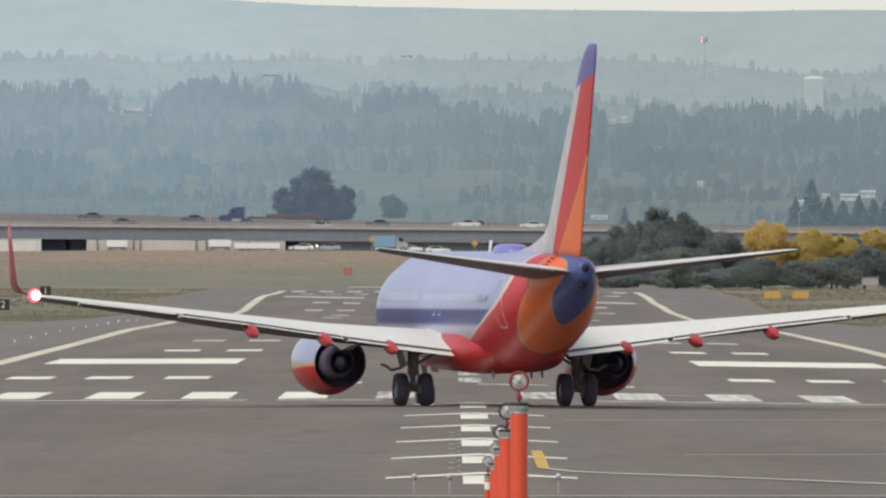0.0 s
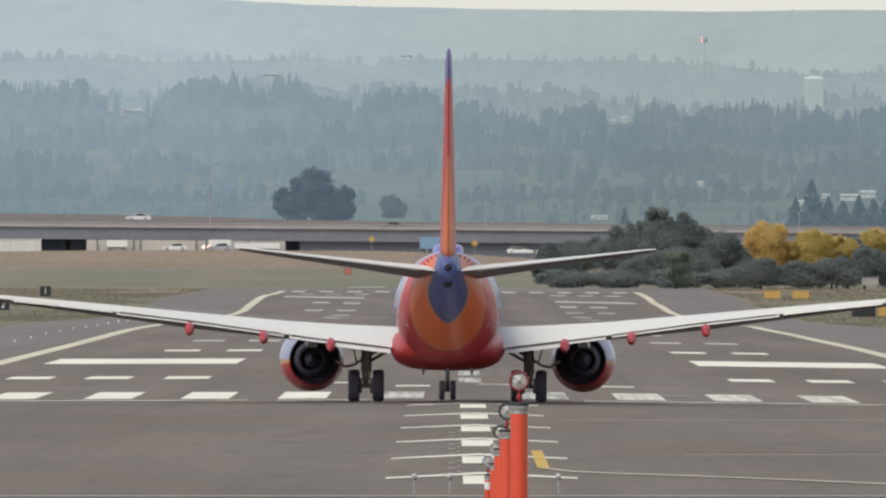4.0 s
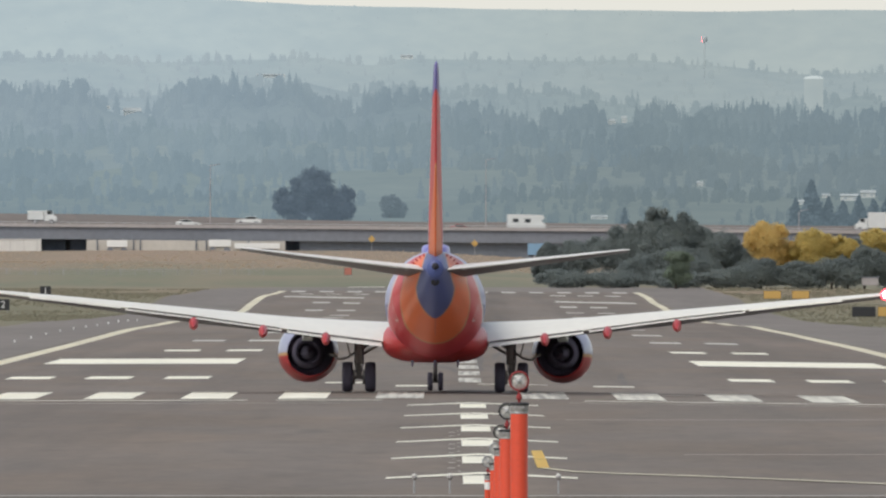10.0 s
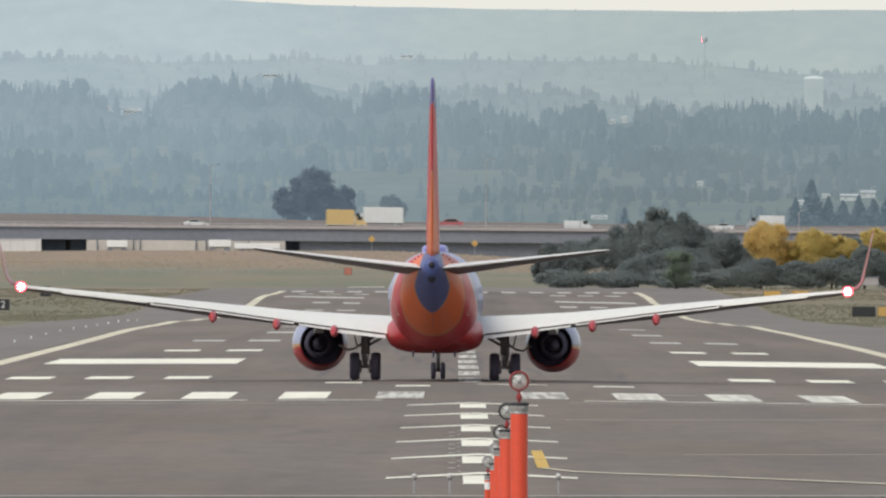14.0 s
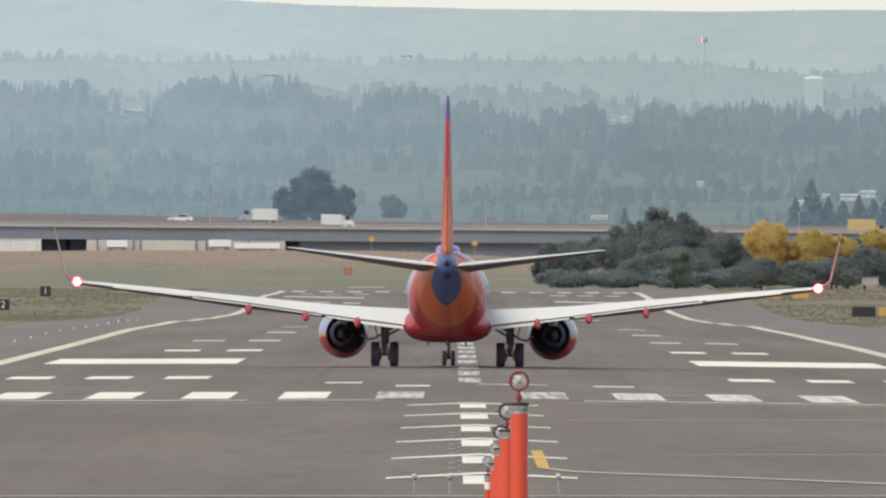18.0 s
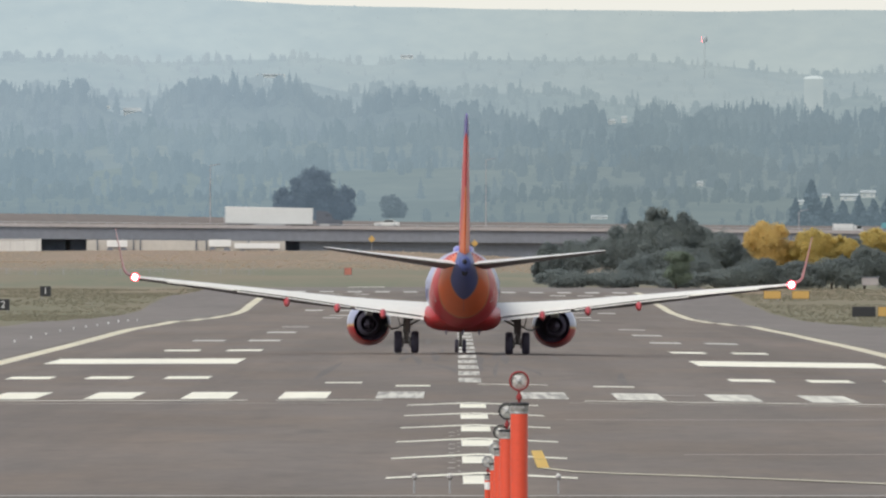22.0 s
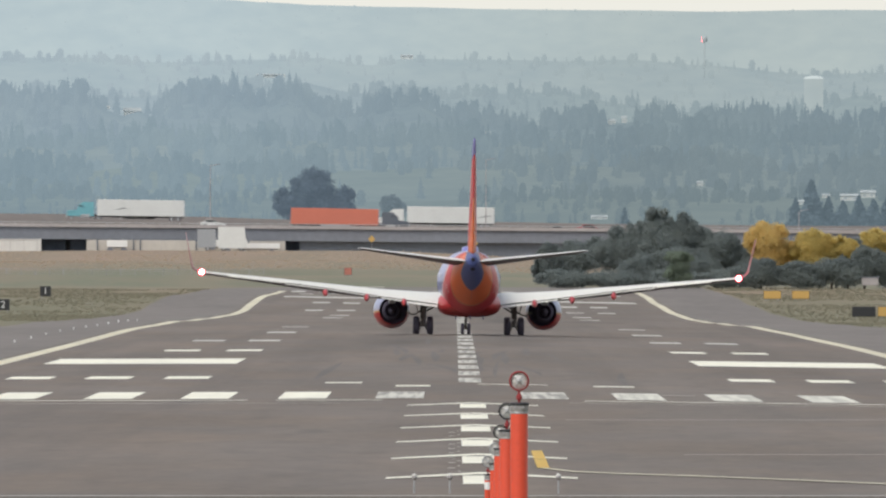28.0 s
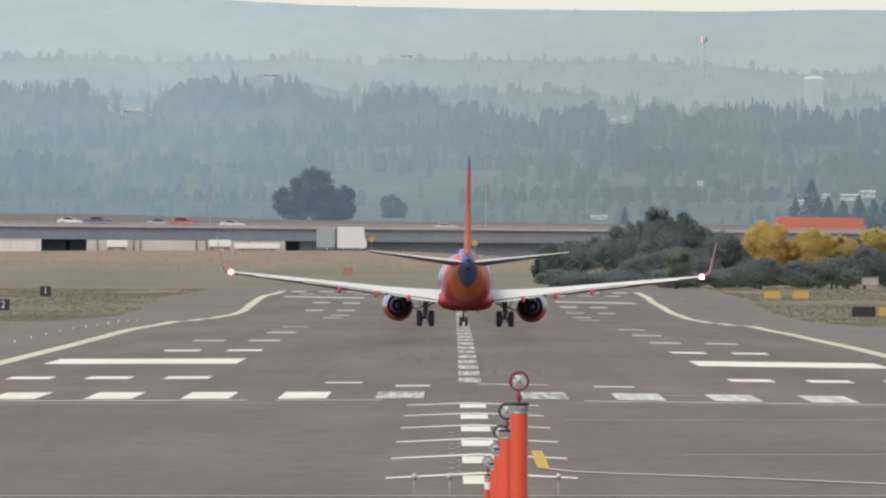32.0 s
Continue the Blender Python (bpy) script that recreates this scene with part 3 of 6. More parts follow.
            give("flap_cove_shade", mesh_from("flap_cove_shade", v, f), M_UNDER_SHADE, wing, "dark strip for the shaded gap ahead of the flap")
        # spoiler panels lie on the wing ahead of the flaps
        for xa, xb in ((2.3, 3.9), (5.9, 7.2), (7.3, 8.6), (8.7, 10.0), (10.1, 11.4)):
            quad = []
            for x in (xa, xb):
                for (p, q) in zip(root, root[1:]):
                    if p[0] <= x <= q[0]:
                        k = (x - p[0]) / (q[0] - p[0])
                        le, ch, z, inc, th = (p[i] + (q[i] - p[i]) * k for i in (1, 2, 4, 5, 3))
                for c in (0.80, 0.97):
                    t = 5 * th * (0.2969 * math.sqrt(c) - 0.126 * c - 0.3516 * c * c + 0.2843 * c ** 3 - 0.1036 * c ** 4)
                    u = (t * ch + 0.02 * ch * (1 - (2 * c - 0.8) ** 2)) * 0.85
                    quad.append((side * x, le - c * ch, z + u + (1 - c) * ch * inc + 0.03))
            v = quad + [(x, y, z - 0.05) for x, y, z in quad]
            give("spoiler", mesh_from("spoiler", v, [(0, 1, 3, 2), (0, 4, 5, 1), (1, 5, 7, 3), (3, 7, 6, 2), (2, 6, 4, 0)]), M_WING, wing)
        # flap track fairings: red canoe shapes below the trailing edge
        for x, y, z, ln in ((4.1, -2.6, 2.00, 2.2), (6.45, -2.9, 2.27, 2.5), (9.05, -3.2, 2.55, 2.4)):
            rows = []
            for k in range(9):
                q = k / 8
                r = 0.205 * math.sin(math.pi * min(1, 0.08 + q * 0.95)) ** 0.6
                cy = y + ln * (0.55 - q)
                cz = z + 0.10 - 0.22 * q
                rows.append([(side * x + r * 0.85 * math.cos(2 * math.pi * i / 12), cy, cz + r * 1.15 * math.sin(2 * math.pi * i / 12)) for i in range(12)])
            v, f = loft(rows)
            give("flap_track_fairing", mesh_from("flap_track_fairing", v, f, True), M_RED, wing, "red flap track fairing")
        # winglet: a blade that bends up from the tip
        rows = []
        for x, y, z, ch, cant in ((16.95, -2.9, 3.74, 1.6, 10), (17.25, -3.1, 3.83, 1.5, 35), (17.45, -3.35, 4.10, 1.3, 65), (17.55, -3.8, 4.58, 1.05, 78), (17.72, -4.5, 5.4, 0.75, 78), (17.88, -5.2, 6.22, 0.45, 78)):
            ca, sa = math.cos(radians(cant)), math.sin(radians(cant))
            rows.append([(side * (x - u * sa), y + a, z + u * ca + 0.07 * (1 - cant / 78)) for a, u in airfoil(ch, 0.09, 8)])
        v, f = loft(rows)
        give("winglet", mesh_from("winglet", v, f, True), M_WINLET, wing, "red-backed upswept winglet")
        # a larger red glowing ball imitates the red halo of the white light
        bm = bmesh.new()
        bmesh.ops.create_uvsphere(bm, u_segments=16, v_segments=10, radius=0.22, matrix=pose(side * 16.85, -4.66, 3.74))
        part("light_halo", bm, M_RED_HALO, wing, "red glowing halo round the wing-tip light", True)
        bm = bmesh.new()
        bmesh.ops.create_uvsphere(bm, u_segments=16, v_segments=10, radius=0.145, matrix=pose(side * 16.85, -4.84, 3.74))
        part("strobe_lens", bm, M_WHITE_LIGHT, wing, "white glowing rear light", True)
        # engine under the wing
        ex, ez = side * 4.80, 1.47
        turn = pose(ex, 0, ez, -90, 0, 0)          # z of the lathe becomes the plane's +y
        bm = bmesh.new()
        lathe(bm, ((0.88, 3.75), (0.93, 3.8)), pose(ex - side * 0.10, 0, ez, -90, 0, 0), 36)
        rings = lathe(bm, ((1.03, 4.3), (1.10, 4.8), (1.145, 5.4), (1.13, 6.1), (1.05, 6.75), (0.93, 7.1)), turn, 36)
        back = [bm.verts.new(pose(ex - side * 0.10, 0, ez, -90, 0, 0) @ Vector((0.93 * math.cos(2 * math.pi * i / 36), 0.93 * math.sin(2 * math.pi * i / 36), 3.8))) for i in range(36)]
        for i in range(36):
            bm.faces.new((back[i], back[(i + 1) % 36], rings[0][(i + 1) % 36], rings[0][i]))
        eng = part("engine_nacelle", bm, M_NACELLE, jet, "blue-topped red engine nacelle", True)
        bm = bmesh.new()
        lathe(bm, ((0.93, 7.1), (0.87, 7.2), (0.80, 7.12), (0.78, 6.9)), turn, 36)
        part("intake_lip", bm, M_LIP, eng, "bare metal intake lip", True)
        bm = bmesh.new()
        lathe(bm, ((0.925, 3.8), (0.885, 3.76), (0.88, 4.2), (0.80, 4.5), (0.02, 4.5)), pose(ex - side * 0.10, 0, ez, -90, 0, 0), 36)
        part("bypass_duct", bm, M_DUCT, eng, "dark bypass duct", True)
        bm = bmesh.new()
        lathe(bm, ((0.80, 6.5), (0.78, 6.52), (0.30, 6.5), (0.28, 6.55), (0.16, 6.85), (0.01, 7.0)), turn, 28)
        part("fan", bm, M_DUCT, eng, "dark fan with a spinner", True)
        bm = bmesh.new()
        lathe(bm, ((0.66, 4.5), (0.62, 4.0), (0.52, 3.3), (0.44, 2.8), (0.40, 2.8), (0.38, 3.3), (0.02, 3.4)), turn, 28)
        part("core_nozzle", bm, M_NOZZLE, eng, "burnt metal core nozzle", True)
        bm = bmesh.new()
        lathe(bm, ((0.30, 3.4), (0.24, 2.85), (0.10, 2.45), (0.01, 2.3)), turn, 20)
        part("exhaust_plug", bm, M_NOZZLE, eng, "tapered exhaust plug", True)
        v, f = loft([[(ex + w * sx, y, z) for sx, z in ((-1, zl), (1, zl), (1, zh), (-1, zh))] for y, w, zl, zh in ((6.2, 0.10, 2.35, 2.62), (4.0, 0.22, 2.2, 2.75), (2.0, 0.20, 1.9, 2.5), (0.2, 0.08, 2.1, 2.35))])
        give("pylon", mesh_from("pylon", v, f), M_FLAP, eng, "grey engine pylon")
        # main gear
        gx = side * 2.86
        bm = bmesh.new()
        rod(bm, (gx, 0, 1.05), (gx - side * 0.02, 0.05, 2.2), 0.19, 14)
        rod(bm, (gx, 0, 0.56), (gx, 0, 1.15), 0.10, 14)
        rod(bm, (gx - 0.36, 0, 0.56), (gx + 0.36, 0, 0.56), 0.085, 12)
        gear = part("main_gear", bm, M_GEAR, jet, "grey main landing gear leg", True)
        bm = bmesh.new()
        rod(bm, (gx, 0.05, 1.35), (gx - side * 1.15, 0.1, 2.0), 0.055)
        part("side_brace", bm, M_GEAR, gear)
        bm = bmesh.new()
        rod(bm, (gx + side * 0.1, -0.12, 0.85), (gx + side * 0.1, -0.42, 1.15), 0.04)
        rod(bm, (gx + side * 0.1, -0.42, 1.15), (gx + side * 0.1, -0.1, 1.55), 0.04)
        part("torsion_link", bm, M_GEAR, gear)
        bm = bmesh.new()
        for a, b in zip(((0.12, 1.5), (0.45, 1.28), (0.75, 1.22), (0.95, 1.38)), ((0.45, 1.28), (0.75, 1.22), (0.95, 1.38), (1.1, 1.42))):
            rod(bm, (gx + side * a[0], 0.1, a[1]), (gx + side * b[0], 0.1, b[1]), 0.05)
        part("gear_door_link", bm, M_GEAR, gear)
        add_door = box((0.05, 1.1, 0.75), pose(gx + side * 0.42, 0.1, 1.72, 0, side * 14, 0))
        part("gear_door", add_door, M_GEAR, gear, "grey gear door", bevel=0.015)
        bm = bmesh.new()
        rod(bm, (gx + side * 0.05, 0.55, 1.5), (gx - side * 0.7, 0.6, 2.05), 0.06, 10)
        part("retract_actuator", bm, M_GEAR, gear, "grey retraction actuator", True)
        bm = bmesh.new()
        for a, b in (((0.10, 0.75), (0.17, 1.1)), ((0.17, 1.1), (0.12, 1.6)), ((-0.10, 0.7), (-0.16, 1.2))):
            rod(bm, (gx + a[0], -0.14, a[1]), (gx + b[0], -0.14, b[1]), 0.018, 6)
        part("brake_hose", bm, M_RUBBER, gear, "black brake hose")
        for off in (-0.43, 0.43):
            bm = bmesh.new()
            add_tube(bm, 0.27, 0.27, 0.16, pose(gx + off * 0.52, 0, 0.565, 0, 90, 0), 20)
            part("brake_unit", bm, M_GEAR, gear, "grey brake unit")
        for off in (-0.43, 0.43):
            bm = bmesh.new()
            lathe(bm, ((0.30, -0.17), (0.50, -0.20), (0.555, -0.13), (0.565, 0), (0.555, 0.13), (0.50, 0.20), (0.30, 0.17)), pose(0, 0, 0, 0, 90, 0), 30)
            wheel = part("main_wheel", bm, M_RUBBER, jet, "black main tyre", True)
            wheel.matrix_basis = pose(gx + off, 0, 0.565)
            bm = bmesh.new()
            lathe(bm, ((0.31, -0.165), (0.27, -0.14), (0.22, -0.10), (0.10, -0.15), (0.01, -0.15)), pose(0, 0, 0, 0, 90, 0), 20)
            lathe(bm, ((0.31, 0.165), (0.27, 0.14), (0.22, 0.10), (0.10, 0.15), (0.01, 0.15)), pose(0, 0, 0, 0, 90, 0), 20)
            part("hub", bm, M_HUB, wheel, "grey wheel hub", True)
        # tailplane half
        rows = []
        for x, le, ch, th, z in ((0.45, -11.3, 4.3, 0.10, 4.52), (2.5, -12.5, 3.3, 0.095, 4.77), (5.0, -13.95, 2.2, 0.09, 5.08), (6.9, -15.05, 1.4, 0.09, 5.32), (7.18, -15.5, 0.85, 0.07, 5.36)):
            rows.append([(side * x, le + a, z + u - (a + 0.6 * ch) * 0.056) for a, u in airfoil(ch, th, 10)])
        stab = give("tailplane", two_skins("tailplane", rows, 11), [M_TAIL, M_UNDER_SHADE], jet, "pale grey tailplane with a shade-darkened underside")
        rows = []
        for x, le, ch, z in ((1.0, -14.9, 0.55, 4.64), (6.4, -15.95, 0.3, 5.29)):
            rows.append([(side * x, le, z + 0.035), (side * x, le - ch, z + 0.005), (side * x, le - ch, z - 0.02), (side * x, le, z - 0.095)])
        v, f = loft(rows)
        me = mesh_from("elevator", v, f)
        me.polygons.foreach_set("material_index", [0, 0, 1, 1, 0, 0])
        give("elevator", me, [M_TAIL, M_UNDER_SHADE], stab)
    # fin: height, leading edge, chord, thickness
    rows = []
    for z, le, ch, th in ((4.75, -8.0, 6.6, 0.075), (5.4, -9.2, 5.8, 0.085), (6.3, -10.0, 5.3, 0.092), (9.0, -12.55, 3.75, 0.092), (11.5, -15.0, 2.3, 0.085), (11.95, -15.62, 1.85, 0.085), (12.20, -16.15, 1.32, 0.08), (12.28, -16.45, 0.95, 0.05)):
        half = []
        for i in range(15):
            c = 0.5 * (1 + math.cos(math.pi * i / 14))
            half.append((c, 5 * th * ch * (0.2969 * math.sqrt(c) - 0.126 * c - 0.3516 * c * c + 0.2843 * c ** 3 - 0.1015 * c ** 4) + 0.025))
        rows.append([(t, le - c * ch, z) for c, t in half] + [(-t, le - c * ch, z) for c, t in reversed(half[:-1])])
    v, f = loft(rows)
    fin = give("fin", mesh_from("fin", v, f, True), M_FIN, jet, "red and orange fin with a blue tip")
    # dorsal strake
    v, f = loft([[(w, y, 5.0), (0.02, y, zt), (-0.02, y, zt), (-w, y, 5.0)] for y, w, zt in ((-4.2, 0.05, 5.30), (-6.5, 0.12, 5.5), (-8.6, 0.2, 5.85), (-9.7, 0.25, 6.3))])
    give("dorsal_fin", mesh_from("dorsal_fin", v, f), M_FIN, fin)
    # tail cone: exhaust and light
    bm = bmesh.new()
    add_tube(bm, 0.14, 0.13, 0.3, pose(0, -15.68, 4.74, 90, 0, 0), 20)
    part("auxiliary_exhaust", bm, M_HOLE, jet, "dark round auxiliary exhaust", True)
    bm = bmesh.new()
    add_tube(bm, 0.16, 0.14, 0.2, pose(0, -15.36, 4.20, 70, 0, 0), 18)
    part("tail_vent", bm, M_HOLE, jet, "dark round vent", True)
    # radome for the aerial, blade aerials, belly beacon, tail skid
    rows = []
    for k in range(9):
        q = k / 8
        r = math.sin(math.pi * (0.04 + 0.92 * q)) ** 0.35
        ring = []
        for i in range(24):
            c, s = math.cos(2 * math.pi * i / 24), math.sin(2 * math.pi * i / 24)
            ring.append((0.54 * r * math.copysign(abs(c) ** 0.5, c), -1.4 - 2.6 * q, 5.2 + max(-0.1, 0.36 * r * math.copysign(abs(s) ** 0.5, s))))
        rows.append(ring)
    v, f = loft(rows)
    give("radome", mesh_from("radome", v, f, True), mat("radome_blue", (0.20, 0.20, 0.50), 0.3, vary=0.06), jet, "blue aerial radome")
    bm = bmesh.new()
    v = [(0.02, 1.2, 5.25), (-0.02, 1.2, 5.25), (-0.02, 0.8, 5.25), (0.02, 0.8, 5.25)]
    lo = [bm.verts.new(p) for p in v]
    hi = [bm.verts.new((p[0] * 0.4, p[1] - 0.25, 5.68)) for p in v]
    for i in range(4):
        bm.faces.new((lo[i], lo[(i + 1) % 4], hi[(i + 1) % 4], hi[i]))
    bm.faces.new(hi)
    part("blade_aerial", bm, M_WHITE, jet, "white blade aerial")
    for x, y in ((0.85, -4.0), (-0.85, -4.0), (0.0, -6.4)):
        bm = bmesh.new()
        rod(bm, (x, y, 1.2), (x, y - 0.1, 0.98), 0.06, 10, 0.03)
        part("drain_mast", bm, M_DUCT, jet, "dark drain mast")
    # cabin windows and doors
    shape = [(0.085 * math.copysign(abs(math.cos(a)) ** 0.6, math.cos(a)), 0.13 * math.copysign(abs(math.sin(a)) ** 0.6, math.sin(a))) for a in [2 * math.pi * i / 12 for i in range(12)]]
    zw = 3.72
    xw = 1.88 * math.sqrt(1 - ((zw - 3.3) / 2.0) ** 2) + 0.008
    for side in (-1, 1):
        me = mesh_from("cabin_window", [(0, a, b) for a, b in shape] + [(-side * 0.02, a * 1.1, b * 1.1) for a, b in shape], [tuple(range(12))] + [(i, (i + 1) % 12, 12 + (i + 1) % 12, 12 + i) for i in range(12)])
        me.materials.append(M_CABIN)
        for k in range(38):
            if k in (14, 15):
                continue
            ob = new("cabin_window", me)
            ob.parent = jet
            ob.matrix_basis = pose(side * xw, 11.3 - 0.508 * k, zw, 0, side * -12, 0)
        for y, z0, h in ((-9.0, 3.55, 1.75), (13.1, 2.95, 1.75)):
            v = []
            for grow, out in ((1.0, 0.012), (0.88, 0.016)):
                for i in range(24):
                    t = 2 * math.pi * i / 24
                    c, s = math.cos(t), math.sin(t)
                    v.append(skin(y + grow * 0.42 * math.copysign(abs(c) ** 0.4, c), z0 + (grow * 0.5 + 0.5) * h / 2 * math.copysign(abs(s) ** 0.4, s), side, out))
            f = [(i, (i + 1) % 24, 24 + (i + 1) % 24, 24 + i) for i in range(24)]
            give("door_outline", mesh_from("door_outline", v, f), M_OUTLINE, jet, "pale door outline")
        # overwing exits and cockpit panes
        for y in (0.4, 1.4):
            v = []
            for grow, out in ((1.0, 0.012), (0.86, 0.016)):
                for i in range(16):
                    t = 2 * math.pi * i / 16
                    c, s = math.cos(t), math.sin(t)
                    v.append(skin(y + grow * 0.27 * math.copysign(abs(c) ** 0.4, c), 3.55 + grow * 0.48 * math.copysign(abs(s) ** 0.4, s), side, out))
            f = [(i, (i + 1) % 16, 16 + (i + 1) % 16, 16 + i) for i in range(16)]
            give("exit_outline", mesh_from("exit_outline", v, f), M_SEAMLINE, jet, "faint overwing exit outline")
        for ya, yb, za, zb in ((15.45, 15.0, 3.15, 3.55), (14.95, 14.45, 3.25, 3.72), (14.4, 13.9, 3.35, 3.85)):
            v = [skin(ya, za, side, 0.012), skin(yb, za, side, 0.012), skin(yb, zb, side, 0.012), skin(ya, zb - 0.06, side, 0.012)]
            give("cockpit_pane", mesh_from("cockpit_pane", v, [(0, 1, 2, 3)]), M_GLASS, jet, "dark cockpit window")
        # vortex generators on the tapering tail, small upright blades
        for k in range(5):
            ang = radians(24 + 9 * k)
            r, w, zc = hull(-12.9)
            p = Vector((side * w * math.sin(ang), -12.9, zc + r * math.cos(ang)))
            blade = box((0.05, 0.5, 0.16), Matrix.Translation(p) @ pose(0, 0, 0, 0, side * math.degrees(ang), 0))
            part("vortex_blade", blade, M_RED, jet, "small red vortex blade")
    # nose gear
    bm = bmesh.new()
    rod(bm, (0, 12.6, 0.34), (0, 12.75, 1.9), 0.08, 12)
    rod(bm, (-0.22, 12.6, 0.34), (0.22, 12.6, 0.34), 0.05, 10)
    nose = part("nose_gear", bm, M_GEAR, jet, "grey nose gear leg", True)
    bm = bmesh.new()
    rod(bm, (0, 12.65, 0.9), (0, 13.7, 1.7), 0.045)
    part("drag_brace", bm, M_GEAR, nose)
    for off in (-0.2, 0.2):
        bm = bmesh.new()
        lathe(bm, ((0.16, -0.09), (0.30, -0.10), (0.345, -0.06), (0.345, 0.06), (0.30, 0.10), (0.16, 0.09)), pose(0, 0, 0, 0, 90, 0), 24)
        wheel = part("nose_wheel", bm, M_RUBBER, jet, "black nose tyre", True)
        wheel.matrix_basis = pose(off, 12.6, 0.345)
        bm = bmesh.new()
        add_tube(bm, 0.165, 0.165, 0.14, pose(0, 0, 0, 0, 90, 0), 16)
        part("hub", bm, M_HUB, wheel)
    for side in (-1, 1):
        part("nose_gear_door", box((0.03, 1.2, 0.5), pose(side * 0.42, 13.2, 1.35, 0, side * -12, 0)), M_RED, jet, "red nose gear door", bevel=0.01)
    return jet


jet = build_airliner()


# ---- the highway: a viaduct and benches behind it ----
NEAR_D, FAR_D = 4406.0, 4427.0


def near_deck(x):
    return 9.30 - 0.0085 * (x - -37.47)


def far_deck(x):
    return 10.34 - 0.0105 * (x - -51.63)


def near_lane(x):
    """The near carriageway lies behind the parapet and falls faster than it."""
    return 9.55 - 0.0185 * (x + 70)


def far_lane(x):
    return far_deck(x) - 0.2 - steps(x, ((-62, 0.0), (-12, 0.7), (60, 0.7)))


M_BANK = turf("dry_verge", (0.205, 0.178, 0.162), (0.185, 0.170, 0.158), (0.232, 0.195, 0.172), 0.05)
xs = [-900, -500, -250] + span(-120, 120, 6) + [250, 500, 900]
# verge between the two carriageways, far carriageway, slope behind it
prof = ((4411.5, lambda x: near_lane(x) - 0.1), (4419, lambda x: far_lane(x) + 0.25), (4421, lambda x: far_lane(x)), (4433, lambda x: far_lane(x)), (4449, lambda x: far_lane(x) + 1.05 + 0.25 * noise.noise((x * 0.05, 0, 3))))
v = [(x, d, fz(x)) for d, fz in prof for x in xs]
n = len(xs)
f = [(j * n + i, j * n + i + 1, (j + 1) * n + i + 1, (j + 1) * n + i) for j in range(4) for i in range(n - 1)]
tagged(give("verge_ground", mesh_from("verge_ground", v, f, True), M_BANK), "brown dry verge between the carriageways", "ground", kind="structure")

viaduct = empty("highway_viaduct", "long grey concrete highway viaduct with a pale parapet", "bridge")


def beam(name, x0, x1, d0, d1, top, bottom, material, label=""):
    v, f = loft([[(x, d0, bottom(x)), (x, d1, bottom(x)), (x, d1, top(x)), (x, d0, top(x))] for x in span(x0, x1, 30)])
    return give(name, mesh_from(name, v, f), material, viaduct, label)


beam("deck", -900, 900, 4401.2, 4411.5, lambda x: near_lane(x), lambda x: near_lane(x) - 0.4, M_CONCRETE)
beam("girder", -900, 900, 4399, 4401.2, lambda x: near_deck(x) - 0.42, lambda x: near_deck(x) - 2.42, M_CONCRETE, "grey girder")
beam("girder", -900, 900, 4409, 4410.2, lambda x: near_lane(x) - 0.4, lambda x: near_lane(x) - 1.9, M_CONCRETE, "grey girder")
beam("parapet", -900, 900, 4398.6, 4398.95, lambda x: near_deck(x) + 0.12, lambda x: near_deck(x) - 0.42, M_CONCRETE_L, "pale parapet")
beam("guard_rail", -900, 900, 4398.7, 4398.85, lambda x: near_deck(x) + 0.42, lambda x: near_deck(x) + 0.32, M_STEEL, "steel guard rail")
for k in range(110):
    x = -165 + 3.0 * k
    part("rail_post", box((0.12, 0.12, 0.45), pose(x, 4398.78, near_deck(x) + 0.2)), M_STEEL, viaduct)
beam("back_wall", -900, 900, 4411.6, 4412.2, lambda x: near_lane(x) - 0.15, lambda x: 3.5, M_CONCRETE, "grey wall behind the piers")
# piers and the solid abutment
for xa, xb in ((-67.47, -63.76), (-63.02, -60.42), (-29.10, -25.39), (-82.85, -79.14)):
    part("pier", box((xb - xa, 5.0, 3.2), pose((xa + xb) / 2, 4405, near_deck(xa) - 3.4)), M_DARK, viaduct, "dark pier wall", bevel=0.05)
beam("abutment", -25.39, 900, 4400.2, 4402, lambda x: near_deck(x) - 2.3, lambda x: near_deck(x) - 5.2, M_CONCRETE, "grey abutment wall")

# the pale lot wall seen beneath the deck, thin columns before it
M_LOT = mat("pale_lot_wall", (0.50, 0.465, 0.415), 0.9, vary=0.10, fine=1.2, coarse=0.12)
lot = empty("lot_wall", "long low beige concrete wall beside the viaduct", "wall", "", pose(-60.26, 4397.6, 4.5))
for k in range(8):
    h = near_deck(-60.26 + 4.073 * (k + 0.5)) - 2.46 - 4.5
    part("wall_panel", box((4.053, 0.3, h), pose(4.073 * (k + 0.5), 0.0, h / 2)), M_LOT, lot, bevel=0.02)
for x in (-58.50, -52.57, -51.46, -42.30, -40.63, -39.71, -33.69):
    bm = bmesh.new()
    rod(bm, (x, 4397.2, 4.6), (x, 4397.2, near_deck(x) - 2.3), 0.09, 10)
    part("column", bm, M_DARK, viaduct, "thin dark column")
house = empty("warehouse", "long low white metal warehouse", "building", "", pose(-73.80, 4396.0, 4.4))
part("wall", box((12.31, 2.0, 2.66), pose(0, 0, 1.33)), M_WHITEWALL, house)
part("roof", box((12.51, 2.2, 0.10), pose(0, 0, 2.72)), M_WHITE, house, "white roof edge")
for k in range(6):
    part("wall_seam", box((0.05, 0.03, 2.5), pose(-5.5 + 2.2 * k, -1.01, 1.3)), M_CONCRETE_L, house)


